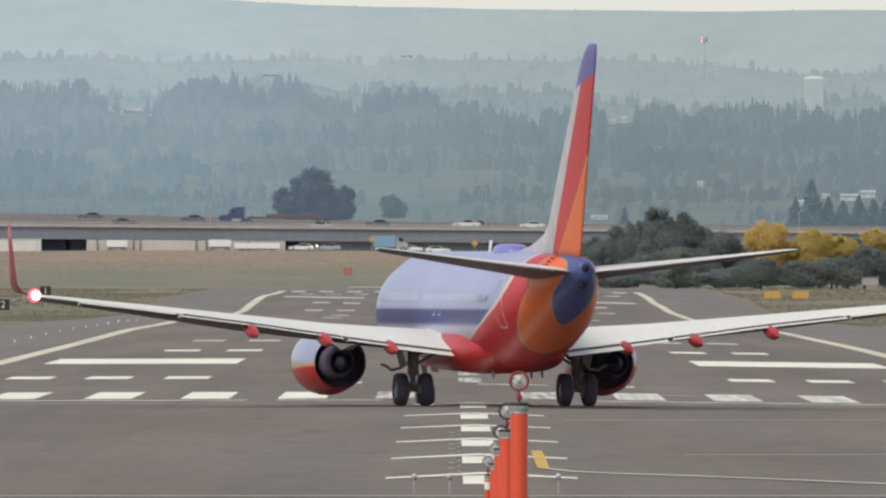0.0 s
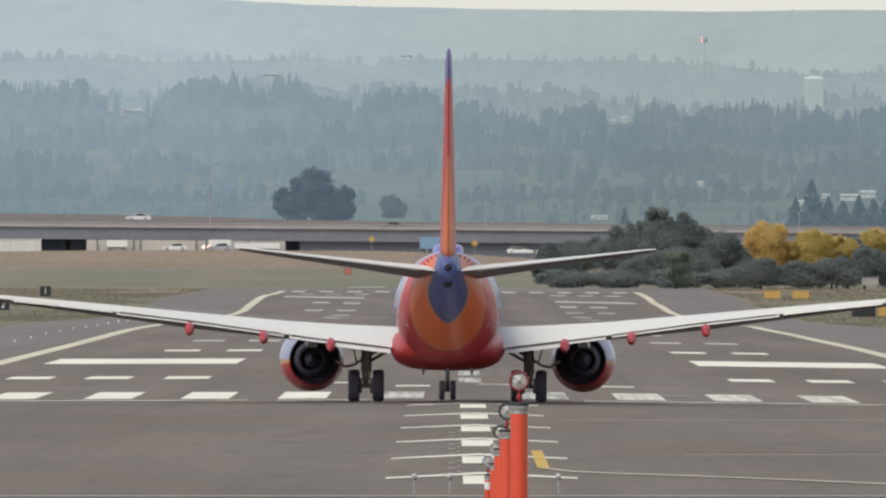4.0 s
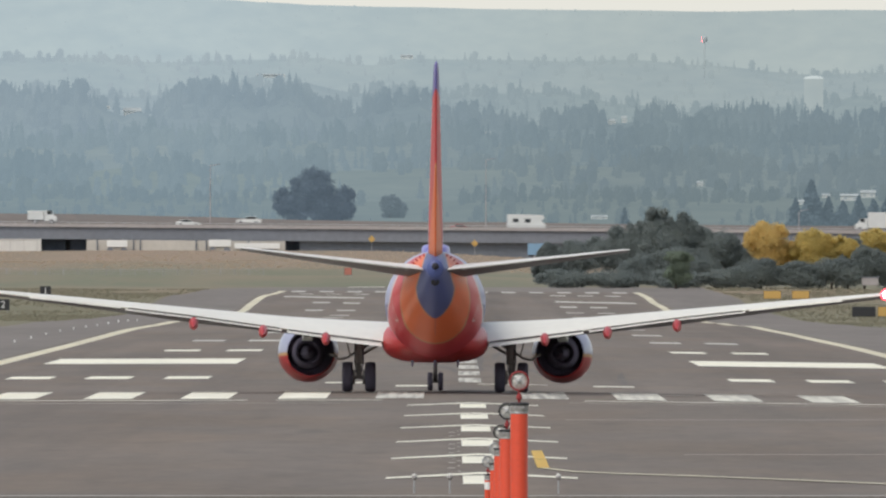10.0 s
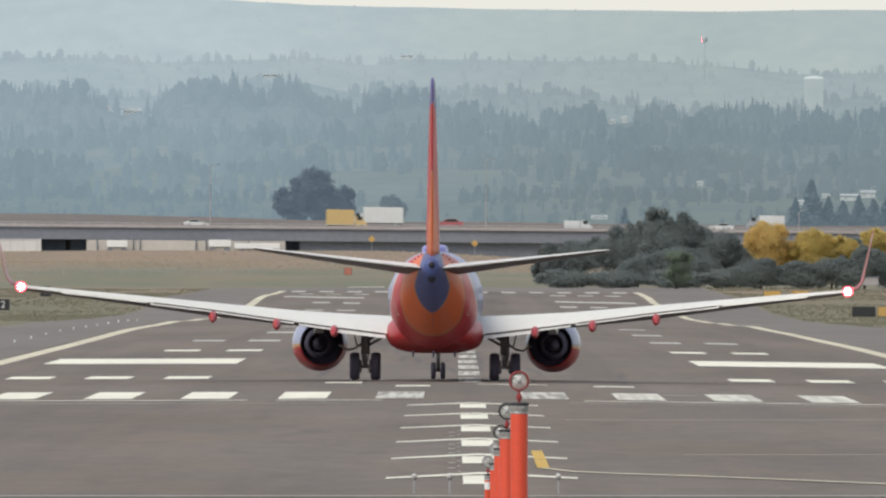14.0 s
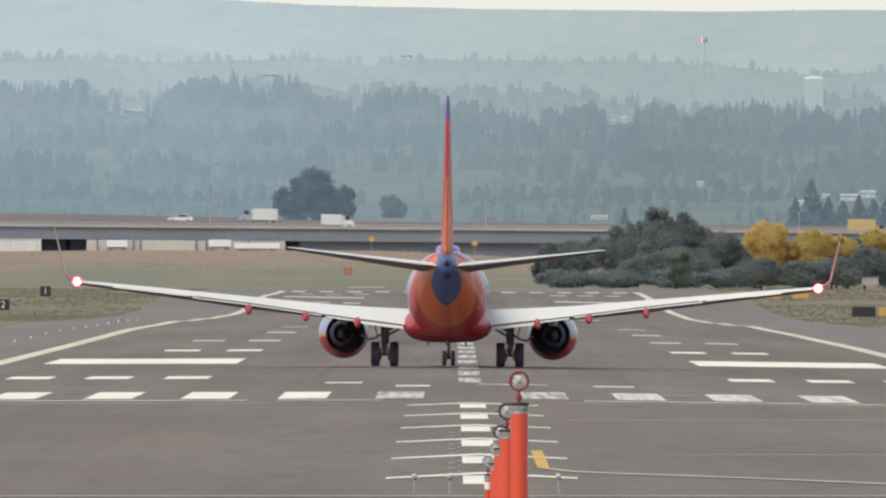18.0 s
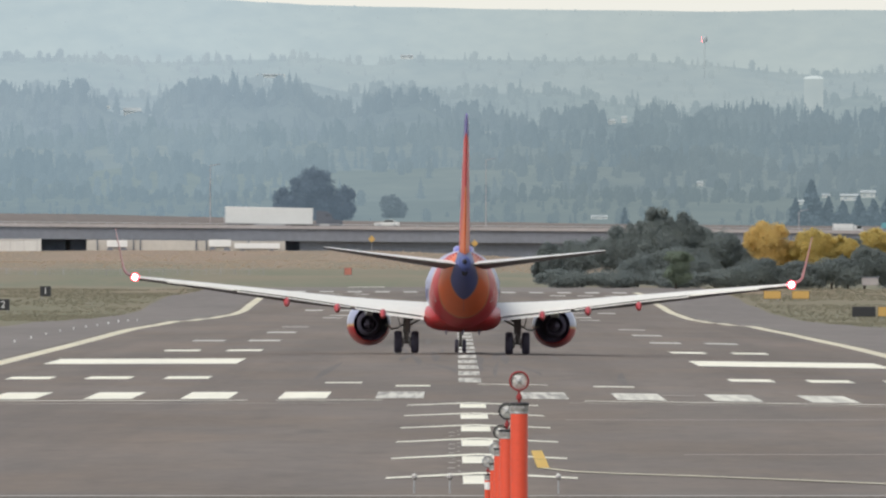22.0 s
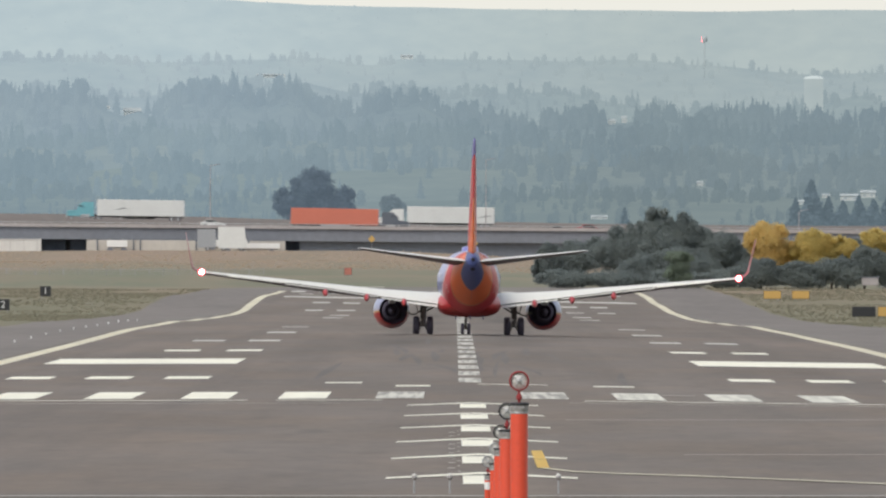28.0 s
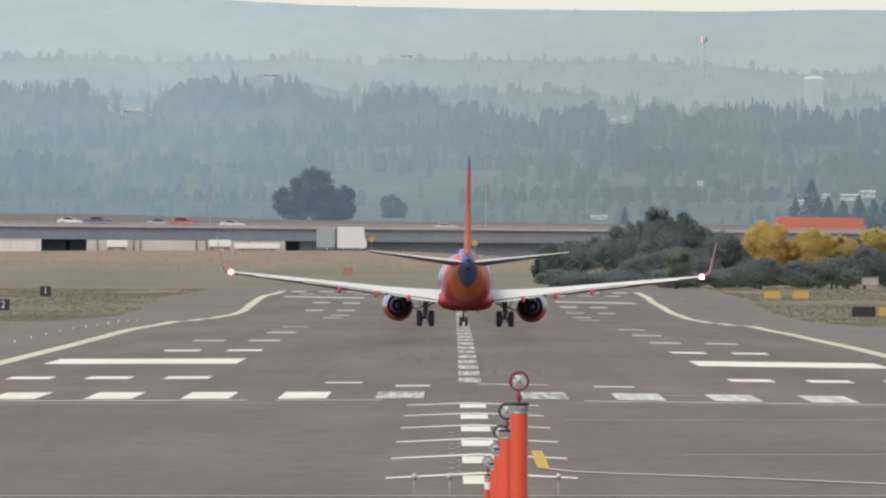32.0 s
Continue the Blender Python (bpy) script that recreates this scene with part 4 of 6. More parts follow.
def parked_trailer(x, d, length, top, label):
    """A box trailer standing on its wheels in the lot."""
    ob = empty("parked_trailer", label, "trailer", "trailers parked beside the viaduct", pose(x, d, 4.5))
    h = top - 4.5
    part("cargo_box", box((length, 1.6, h * 0.45), pose(0, 0, h * 0.775)), M_WHITE, ob, bevel=0.04)
    for k in range(int(length / 0.6)):
        part("side_post", box((0.05, 0.03, h * 0.42), pose(-length / 2 + 0.3 + 0.6 * k, -0.81, h * 0.775)), M_WHITE, ob)
    part("chassis", box((length * 0.9, 0.8, 0.2), pose(0, 0, h * 0.5)), M_CONCRETE_L, ob, "pale chassis")
    for a in (-1, 1):
        bm = bmesh.new()
        add_tube(bm, h * 0.25, h * 0.25, 0.25, pose(a * length * 0.33, -0.6, h * 0.25, 90, 0, 0), 14)
        part("wheel", bm, M_CONCRETE, ob, "grey wheel")


parked_trailer(-38.39, 4395.0, 3.61, 7.02, "short white box trailer parked in the lot")
parked_trailer(-55.23, 4395.5, 3.33, 6.93, "white box trailer parked in the lot")
parked_trailer(-32.29, 4395.5, 7.40, 6.42, "long low white trailer parked in the lot")


# ---- trees ----
def leaves(rng, lobes, count, size, squash=0.8):
    """A crown: lobes (x, y, z, rx, ry, rz) with uneven cores, and small leaf cards clustered over their outer part."""
    L = np.array(lobes, float)
    pick = rng.choice(len(L), count, p=L[:, 3] * L[:, 5] / (L[:, 3] * L[:, 5]).sum())
    d = rng.normal(size=(count, 3))
    d /= np.linalg.norm(d, axis=1)[:, None]

    def bumps(d, ph):
        # waves in several directions break up the outline
        return 0.84 + 0.07 * np.sin(d[:, 0] * 7 + d[:, 2] * 5 + ph) + 0.05 * np.sin(d[:, 2] * 12 - d[:, 0] * 9 + 2 * ph) + 0.05 * np.sin(d[:, 1] * 13 + d[:, 0] * 17 + 3 * ph)

    r = bumps(d, pick * 2.3) * (0.72 + 0.40 * rng.random(count) + 0.10 * np.abs(rng.normal(size=count)))
    c = L[pick, :3] + d * L[pick, 3:] * r[:, None]
    n = 0.55 * d + 0.9 * rng.normal(size=(count, 3)) + np.array((0, 0, 0.3))      # leaves face many ways, a little outward and up
    n /= np.linalg.norm(n, axis=1)[:, None]
    a = rng.normal(size=(count, 3))
    a -= n * (a * n).sum(1)[:, None]
    a /= np.linalg.norm(a, axis=1)[:, None]
    b = np.cross(n, a)
    s = (size * (0.6 + 0.8 * rng.random(count)))[:, None]
    verts = np.stack((c + a * s, c + b * s * squash, c - a * s, c - b * s * squash), 1).reshape(-1, 3)
    faces = np.arange(count * 4).reshape(-1, 4).tolist()
    verts = verts.tolist()
    ico = np.array(ICO_V)
    for k, l in enumerate(L):
        i = len(verts)
        verts += (l[:3] + ico * l[3:] * (bumps(ico, k * 2.3) * 0.74)[:, None]).tolist()
        faces += [[i + q for q in t] for t in ICO_F]
    return verts, faces


bm = bmesh.new()
bmesh.ops.create_icosphere(bm, subdivisions=3, radius=1.0)
ICO_V, ICO_F = [tuple(p.co) for p in bm.verts], [tuple(q.index for q in t.verts) for t in bm.faces]
bm.free()


def leaf_mat(name, dark, light):
    m, nt, bs = base(name, 0.8)
    bs.inputs["Specular IOR Level"].default_value = 0.15
    gm = nt.nodes.new("ShaderNodeNewGeometry")
    v = calc(nt, "ADD", calc(nt, "MULTIPLY", gm.outputs["Random Per Island"], 0.5), calc(nt, "MULTIPLY", spread(nt, grain(nt, 0.45, 4), 0.35, 0.65), 0.5))
    col = blend(nt, v, dark, light)
    wire(nt, col, bs.inputs["Base Color"])
    thin, mix = nt.nodes.new("ShaderNodeBsdfTranslucent"), nt.nodes.new("ShaderNodeMixShader")
    wire(nt, col, thin.inputs["Color"])
    mix.inputs[0].default_value = 0.52
    wire(nt, bs.outputs[0], mix.inputs[1])
    wire(nt, thin.outputs[0], mix.inputs[2])
    wire(nt, mix.outputs[0], nt.nodes["Material Output"].inputs["Surface"])
    return m


M_BARK = mat("grey_brown_bark", (0.09, 0.075, 0.065), 0.9, vary=0.3, fine=4, bump=0.4)
# these leaves glow a little in a bluish haze tone
M_LEAF_FAR = hazed_leaf("haze_glow_dark_foliage", (0.108, 0.142, 0.176))
M_LEAF_HAZY = hazed_leaf("haze_glow_conifer_foliage", (0.132, 0.176, 0.203))
# grove and yellow leaf colours are lifted paler for the haze
M_LEAF_DARK = leaf_mat("dark_green_foliage", (0.225, 0.26, 0.26), (0.265, 0.295, 0.275))
M_LEAF_YELLOW = leaf_mat("yellow_autumn_foliage", (0.66, 0.50, 0.20), (0.76, 0.59, 0.26))
M_LEAF_LIME = leaf_mat("yellow_green_foliage", (0.60, 0.50, 0.20), (0.74, 0.60, 0.24))


def tree(lobes, d, ground, material, label, count, size, seed, group=""):
    """A leafy tree: tapered trunk, a limb into every lobe, a crown of leaf cards. Lobes: (x, z, half width, half height)."""
    rng = np.random.default_rng(seed)
    x0 = lobes[0][0]
    ob = empty("tree", label, "tree", group, pose(x0, d, ground))
    lb = []
    for i, (x, z, rx, rz) in enumerate(lobes):
        lb.append((x - x0, (i % 3 - 1) * 0.8, z - ground, rx * 0.86, max(rx * 0.7, 0.9), rz * 0.86))
        for _ in range(5):                      # smaller heads break up the crown's outline
            a, k = rng.uniform(-0.4, math.pi + 0.4), rng.uniform(0.22, 0.42)
            lb.append((x - x0 + rx * (1.02 - k) * math.cos(a), rng.uniform(-1.2, 0.4), z - ground + rz * (1.02 - k) * math.sin(a), rx * k, max(rx * k, 0.5), rz * k))
    bm = bmesh.new()
    fork = max(0.6, min(l[2] for l in lb[::6]) * 0.55)
    rod(bm, (0, 0, -0.4), (0, 0, fork), 0.20, 10, 0.14)
    for l in lb[::6]:
        rod(bm, (0, 0, fork * 0.9), (l[0] * 0.7, l[1] * 0.7, l[2]), 0.12, 8, 0.05)
        for q in range(3):
            p = rng.normal(size=3) * np.array(l[3:]) * 0.4
            rod(bm, (l[0] * 0.6, l[1] * 0.6, l[2] * 0.85), (l[0] + p[0], l[1] + p[1], l[2] + p[2]), 0.06, 6, 0.02)
    part("trunk", bm, M_BARK, ob, "grey-brown trunk and limbs")
    v, f = leaves(rng, lb, count, size)
    give("crown", mesh_from("crown", v, f), material, ob)
    return ob


# the dark grove beside the runway's end
for k, rows in enumerate((((29.28, 6.32, 4.46, 3.38), (31.35, 8.32, 1.92, 2.31), (27.59, 8.93, 2.31, 2.46)), ((23.63, 5.55, 3.86, 3.47), (21.31, 4.40, 3.09, 2.70), (25.17, 7.10, 2.32, 2.32)), ((17.54, 4.39, 3.72, 2.79), (15.21, 3.23, 3.10, 2.17), (19.87, 5.56, 2.02, 1.86)), ((35.42, 5.55, 3.69, 3.07), (37.35, 4.40, 3.07, 2.77), (33.50, 6.71, 2.00, 2.00)),
                          ((13.20, 3.86, 2.01, 2.63), (11.89, 2.62, 1.39, 2.01)), ((31.13, 3.25, 5.37, 2.61), (26.53, 2.64, 4.60, 2.30)), ((40.80, 3.09, 3.07, 2.61), (43.49, 2.02, 2.77, 1.84)))):
    tree(rows, (3650, 3668, 3686, 3650, 3668, 3642, 3650)[k], 0.25, M_LEAF_DARK, "dark green bushy tree in a dense grove", 26000, 0.085, 10 + k, "dark grove")
for k, (rows, mm, lab) in enumerate(((((42.51, 6.78, 3.06, 2.60), (40.83, 6.32, 1.84, 2.29), (44.65, 4.94, 1.84, 2.14), (42.90, 4.64, 2.29, 1.84)), M_LEAF_YELLOW, "round tree in bright yellow autumn leaf"),
                                      (((48.32, 6.01, 2.60, 2.29), (50.62, 5.55, 1.84, 1.99), (46.80, 4.79, 1.53, 1.99), (48.63, 4.33, 2.29, 1.38)), M_LEAF_LIME, "tree in yellow-green autumn leaf"),
                                      (((53.37, 5.55, 1.53, 1.38), (52.30, 6.32, 1.38, 1.07), (54.14, 4.94, 0.76, 0.92)), M_LEAF_LIME, "small tree turning yellow"),
                                      (((56.89, 6.78, 2.29, 1.53), (58.95, 6.16, 1.99, 1.68)), M_LEAF_LIME, "tree in yellow-green autumn leaf"))):
    tree(rows, 3632, 0.97, mm, lab, 26000 if k < 2 else 11000, 0.08, 30 + k, "autumn trees")
for k, rows in enumerate((((49.71, 2.48, 4.62, 2.15), (47.40, 1.55, 3.08, 1.39)), ((55.86, 3.25, 3.85, 2.62), (58.94, 2.48, 3.08, 2.62)), ((52.02, 4.40, 3.54, 2.62), (56.63, 5.55, 3.08, 2.31)), ((15.00, 1.34, 4.29, 1.53), (21.89, 1.34, 4.59, 1.53)), ((30.26, 1.27, 5.35, 1.53), (37.14, 1.50, 4.59, 1.68)), ((40.49, 1.74, 3.81, 1.91), (47.35, 1.59, 4.58, 1.75)), ((53.07, 1.97, 3.81, 2.14), (55.51, 3.72, 2.29, 2.29), (58.79, 2.50, 3.36, 2.44)), ((41.32, 2.65, 2.75, 1.68), (46.67, 2.34, 3.21, 1.53)), ((50.87, 2.96, 3.06, 1.53), (56.60, 3.41, 3.21, 1.83)))):
    tree(rows, 3655 if k < 3 else 3634 if k < 5 else 3618, 0.40, M_LEAF_DARK, "low dark green thicket tree", 19000, 0.085, 50 + k, "dark grove")

tree(((29.81, 4.41, 1.7, 0.95), (30.11, 1.9, 2.0, 1.7), (31.18, 4.18, 1.2, 0.8), (30.34, 3.27, 1.5, 1.1)), 3612, 0.3, leaf_mat("fresh_green_foliage", (0.235, 0.285, 0.225), (0.275, 0.32, 0.245)), "light green bushy tree before the dark grove", 9000, 0.08, 64)


# ---- dry grass tufts on the bank and beside the runway ----
def tufts(spots, low, high, material, label, seed):
    """Upright blades in loose clumps; spots are (x, d) roots."""
    rng = np.random.default_rng(seed)
    v, f = [], []
    for x, d in spots:
        h, z = rng.uniform(low, high), ground_z(x, d) - 0.06
        for _ in range(4):
            a, b = x + rng.normal() * 0.16, d + rng.normal() * 0.5
            w, lean = rng.uniform(0.05, 0.12), rng.normal() * 0.12
            i = len(v)
            v += [(a - w, b, z), (a + w, b, z), (a + lean, b + rng.normal() * 0.1, z + h * rng.uniform(0.6, 1.1))]
            f.append((i, i + 1, i + 2))
    tagged(give("grass_tufts", mesh_from("grass_tufts", v, f), material), label, "grass", kind="stuff")


M_TUFT = leaf_mat("dry_grass_blades", (0.46, 0.365, 0.275), (0.58, 0.465, 0.345))
rng = np.random.default_rng(91)
spots = []
while len(spots) < 4500:
    x, d = rng.uniform(-80, 40), rng.uniform(4080, 4385)
    if noise.noise((x * 0.09, d * 0.012, 8)) > -0.15 + 0.5 * rng.random() - 0.25:
        spots.append((x, d))
tufts(spots, 0.12, 0.42, M_TUFT, "tan dry grass tufts on the bank", 92)
M_TUFT_GREEN = leaf_mat("green_grass_blades", (0.245, 0.24, 0.175), (0.33, 0.295, 0.215))
spots = []
while len(spots) < 9000:
    x, d = rng.uniform(-66, 66), rng.uniform(2250, 3650)
    if abs(x - MID) > 33.6 and noise.noise((x * 0.09, d * 0.012, 4)) > -0.1 + 0.4 * rng.random() - 0.2:
        spots.append((x, d))
tufts(spots, 0.08, 0.26, M_TUFT_GREEN, "patchy green and dry grass tufts beside the runway", 93)


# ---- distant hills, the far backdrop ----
# each range: near and far distance, height of its foot, crest line, haze-laden tones of the trees and of the clearings
# (west, east), trees, their heights, share of conifers
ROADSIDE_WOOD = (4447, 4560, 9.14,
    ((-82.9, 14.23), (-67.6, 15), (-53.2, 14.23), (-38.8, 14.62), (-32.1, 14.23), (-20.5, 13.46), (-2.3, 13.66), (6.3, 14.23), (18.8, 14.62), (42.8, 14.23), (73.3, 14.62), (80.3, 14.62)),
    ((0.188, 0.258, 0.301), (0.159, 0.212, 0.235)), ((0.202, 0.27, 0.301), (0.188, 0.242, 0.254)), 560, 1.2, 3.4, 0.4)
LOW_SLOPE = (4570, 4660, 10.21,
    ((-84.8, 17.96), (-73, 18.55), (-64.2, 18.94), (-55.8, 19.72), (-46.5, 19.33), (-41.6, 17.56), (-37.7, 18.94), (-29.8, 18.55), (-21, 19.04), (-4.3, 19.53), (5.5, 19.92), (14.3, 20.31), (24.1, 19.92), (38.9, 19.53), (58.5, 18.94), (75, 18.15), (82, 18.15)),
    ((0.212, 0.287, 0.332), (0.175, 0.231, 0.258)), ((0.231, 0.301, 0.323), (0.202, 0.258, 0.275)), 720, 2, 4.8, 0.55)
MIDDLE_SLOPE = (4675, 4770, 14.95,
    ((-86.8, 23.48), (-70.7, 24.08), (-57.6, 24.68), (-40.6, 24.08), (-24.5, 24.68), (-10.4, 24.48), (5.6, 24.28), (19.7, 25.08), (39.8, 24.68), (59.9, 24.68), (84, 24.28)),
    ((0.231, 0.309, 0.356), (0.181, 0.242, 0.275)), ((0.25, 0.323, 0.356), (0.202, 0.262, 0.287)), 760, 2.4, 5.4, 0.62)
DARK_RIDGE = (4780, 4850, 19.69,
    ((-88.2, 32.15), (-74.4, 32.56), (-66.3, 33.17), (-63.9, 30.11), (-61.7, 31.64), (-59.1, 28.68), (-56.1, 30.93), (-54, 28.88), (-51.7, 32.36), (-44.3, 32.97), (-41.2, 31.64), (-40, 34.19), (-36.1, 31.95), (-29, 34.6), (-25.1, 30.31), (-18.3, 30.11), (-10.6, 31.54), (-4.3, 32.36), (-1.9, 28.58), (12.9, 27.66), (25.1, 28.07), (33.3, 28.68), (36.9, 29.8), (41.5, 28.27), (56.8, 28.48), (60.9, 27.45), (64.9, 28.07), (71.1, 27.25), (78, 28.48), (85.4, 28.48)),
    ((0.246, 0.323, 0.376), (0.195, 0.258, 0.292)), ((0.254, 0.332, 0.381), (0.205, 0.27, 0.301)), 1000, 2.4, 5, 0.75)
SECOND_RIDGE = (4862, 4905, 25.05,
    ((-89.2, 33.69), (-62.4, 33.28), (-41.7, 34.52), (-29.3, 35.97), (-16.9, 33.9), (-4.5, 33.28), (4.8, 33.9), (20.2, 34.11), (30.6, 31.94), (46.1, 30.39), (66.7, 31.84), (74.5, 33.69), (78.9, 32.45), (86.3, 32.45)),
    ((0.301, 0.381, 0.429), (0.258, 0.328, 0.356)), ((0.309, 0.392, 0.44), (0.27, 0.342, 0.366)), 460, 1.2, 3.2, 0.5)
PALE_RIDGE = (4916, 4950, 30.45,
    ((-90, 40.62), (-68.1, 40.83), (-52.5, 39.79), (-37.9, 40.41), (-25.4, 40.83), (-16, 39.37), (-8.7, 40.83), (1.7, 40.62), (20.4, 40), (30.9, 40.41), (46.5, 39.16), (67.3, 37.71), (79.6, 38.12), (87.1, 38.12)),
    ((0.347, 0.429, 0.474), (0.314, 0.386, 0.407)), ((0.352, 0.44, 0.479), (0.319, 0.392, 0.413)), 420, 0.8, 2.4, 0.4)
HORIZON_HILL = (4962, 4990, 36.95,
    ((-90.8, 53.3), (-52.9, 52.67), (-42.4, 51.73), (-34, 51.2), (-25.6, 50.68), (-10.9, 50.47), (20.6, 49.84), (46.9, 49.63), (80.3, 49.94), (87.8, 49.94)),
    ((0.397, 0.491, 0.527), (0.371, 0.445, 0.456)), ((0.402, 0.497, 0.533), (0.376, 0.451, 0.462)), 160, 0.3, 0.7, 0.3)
RANGES = (ROADSIDE_WOOD, LOW_SLOPE, MIDDLE_SLOPE, DARK_RIDGE, SECOND_RIDGE, PALE_RIDGE, HORIZON_HILL)
# pale houses in clearings: across, range, height of the ground there, width, wall height
HOUSES = ((-58.18, 3, 30.03, 3.04, 1.72), (-62.44, 3, 30.94, 0.51, 0.51), (-1.11, 3, 25.88, 0.91, 0.81), (1.42, 3, 25.17, 0.61, 0.61), (28.49, 3, 28.41, 1.32, 0.91), (30.72, 3, 28.11, 0.91, 1.22), (5.88, 3, 26.08, 1.22, 0.71), (-34.16, 5, 37.39, 4.15, 0.62), (-31.88, 5, 37.18, 1.45, 0.52), (-8.72, 5, 42.99, 2.28, 0.73), (58.41, 0, 12.98, 1.71, 0.85), (63.15, 0, 14.12, 1.33, 0.76), (67.13, 0, 13.74, 3.22, 1.14), (70.26, 0, 14.12, 2.47, 1.23), (42.37, 1, 16.28, 1.07, 0.87), (24.28, 0, 10.52, 2.65, 0.76))


def range_z(r, x, d):
    q = (d - r[0]) / (r[1] - r[0])
    return r[2] + (steps(x, r[3]) - r[2]) * q ** (1.8 if r[0] < 4500 else 0.9) + 0.35 * noise.noise((x * 0.05, d * 0.03, r[0])) * q


def house_spot(row):
    """The distance at which the slope has the house's height."""
    x, k, z = row[:3]
    r = RANGES[k]
    return min(span(r[0] + 2, r[1], 2), key=lambda d: abs((range_z(r, x, d) - 5.4) / d - (z - 5.4) / (r[0] + r[1]) * 2))


CLEARINGS = [(row[1], row[0], house_spot(row), row[3]) for row in HOUSES]


def woods(k, r, material, seed):
    """Far woods: each tree has a closed lumpy heart and a loose fringe of small boughs; conifers taper in tiers, broadleaf trees swell in heads."""
    rng = np.random.default_rng(seed)
    fringe, ring, tiers = 110, 7, 6
    spots = []
    while len(spots) < r[6]:
        q = 1 - 0.9 * rng.random() ** 1.3
        if rng.random() < 0.42:
            q = 1 - 0.10 * rng.random()                            # the crest stands closed
        x, d = rng.uniform(-84, 84), r[0] + (r[1] - r[0]) * q
        stand = noise.noise((x * 0.06, d * 0.02, seed))           # stands and clearings
        if (stand < -0.22 and rng.random() < 0.85) or (k < 2 and -22 < x < 1 and rng.random() < 0.93):
            continue
        if any(c[0] == k and abs(x - c[1]) < c[3] * 0.5 + 0.9 and c[2] - 45 < d < c[2] + 1 for c in CLEARINGS):
            continue
        h = (r[7] + (r[8] - r[7]) * rng.random() ** 1.6) * (0.9 + 0.5 * stand)
        spots.append((x, d, range_z(r, x, d) - 0.2, h))
    P = np.array(spots)
    n = len(P)
    fir = rng.random(n) < r[9]
    slim = np.where(fir, rng.uniform(0.20, 0.34, n), rng.uniform(0.28, 0.42, n))
    H = P[:, 3]

    def girth(t, conifer):
        """Relative radius at the relative height t."""
        cone = (1.0 - t) * (1.0 - 0.18 * ((t * 5.0) % 1.0)) + 0.02
        dome = np.sqrt(np.clip(1.0 - ((t - 0.45) / 0.56) ** 2, 0.0, 1.0))
        return np.where(conifer, cone, dome)

    # hearts: rings of uneven radius, closed by the leader's tip
    T = np.linspace(0.0, 0.97, tiers)
    a = 2 * math.pi * np.arange(ring) / ring
    rad = girth(T[None, :, None], fir[:, None, None]) * (slim * H)[:, None, None] * rng.uniform(0.50, 0.95, (n, tiers, ring))
    px = P[:, 0, None, None] + rad * np.cos(a)
    py = P[:, 1, None, None] + rad * np.sin(a)
    pz = P[:, 2, None, None] + H[:, None, None] * (T[None, :, None] + rng.uniform(-0.03, 0.03, (n, tiers, ring)))
    heart = np.stack((px, py, pz), -1).reshape(-1, 3)
    quads = []
    for t in range(tiers - 1):
        for i in range(ring):
            j = (i + 1) % ring
            quads.append((t * ring + i, t * ring + j, (t + 1) * ring + j, (t + 1) * ring + i))
    hf = (np.arange(n)[:, None, None] * (tiers * ring) + np.array(quads)[None]).reshape(-1, 4)
    # fringe: small boughs round the outline
    big = np.repeat(np.arange(n), fringe)
    t = rng.random(n * fringe) ** 1.1
    ang = rng.uniform(0, 2 * math.pi, n * fringe)
    rr = girth(t, fir[big]) * (slim * H)[big] * rng.uniform(0.70, 1.22, n * fringe)
    c = P[big, :3] + np.stack((rr * np.cos(ang), rr * np.sin(ang), H[big] * t * 1.02), 1)
    u = rng.normal(size=(n * fringe, 3))
    u /= np.linalg.norm(u, axis=1)[:, None]
    w = np.cross(u, rng.normal(size=(n * fringe, 3)))
    w /= np.linalg.norm(w, axis=1)[:, None]
    s = (0.07 + 0.020 * H[big])[:, None] * rng.uniform(0.5, 1.1, (n * fringe, 1))
    v = np.stack((c + u * s, c + w * s * 0.8, c - u * s, c - w * s * 0.8), 1).reshape(-1, 3)
    faces = np.concatenate((hf, len(heart) + np.arange(n * fringe * 4).reshape(-1, 4)))
    tagged(give("far_woods", mesh_from("far_woods", np.concatenate((heart, v)).tolist(), faces.tolist()), material), "hazy far woods of conifers and broadleaf trees", "woods", kind="stuff")


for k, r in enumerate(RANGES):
    # each range's haze is painted into its colour and glow
    sheet("backdrop_hill", [-1500, -700] + span(-420, -90, 15) + span(-87, 87, 3) + span(90, 420, 15) + [700, 1500], span(r[0], r[1], 6), lambda x, d: range_z(r, x, d), haze_glow("clearing_haze_glow", *r[5]), "hazy wooded hillside in the far distance")
    woods(k, r, haze_glow("woods_haze_glow", *r[4]), 5 + k)
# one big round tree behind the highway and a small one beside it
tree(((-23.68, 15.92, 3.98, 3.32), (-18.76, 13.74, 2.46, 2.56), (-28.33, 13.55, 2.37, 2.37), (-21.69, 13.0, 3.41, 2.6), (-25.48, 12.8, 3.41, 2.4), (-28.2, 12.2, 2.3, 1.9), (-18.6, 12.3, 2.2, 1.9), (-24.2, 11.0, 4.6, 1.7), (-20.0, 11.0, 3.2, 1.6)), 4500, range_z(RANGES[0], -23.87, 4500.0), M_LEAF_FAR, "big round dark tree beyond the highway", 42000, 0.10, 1)
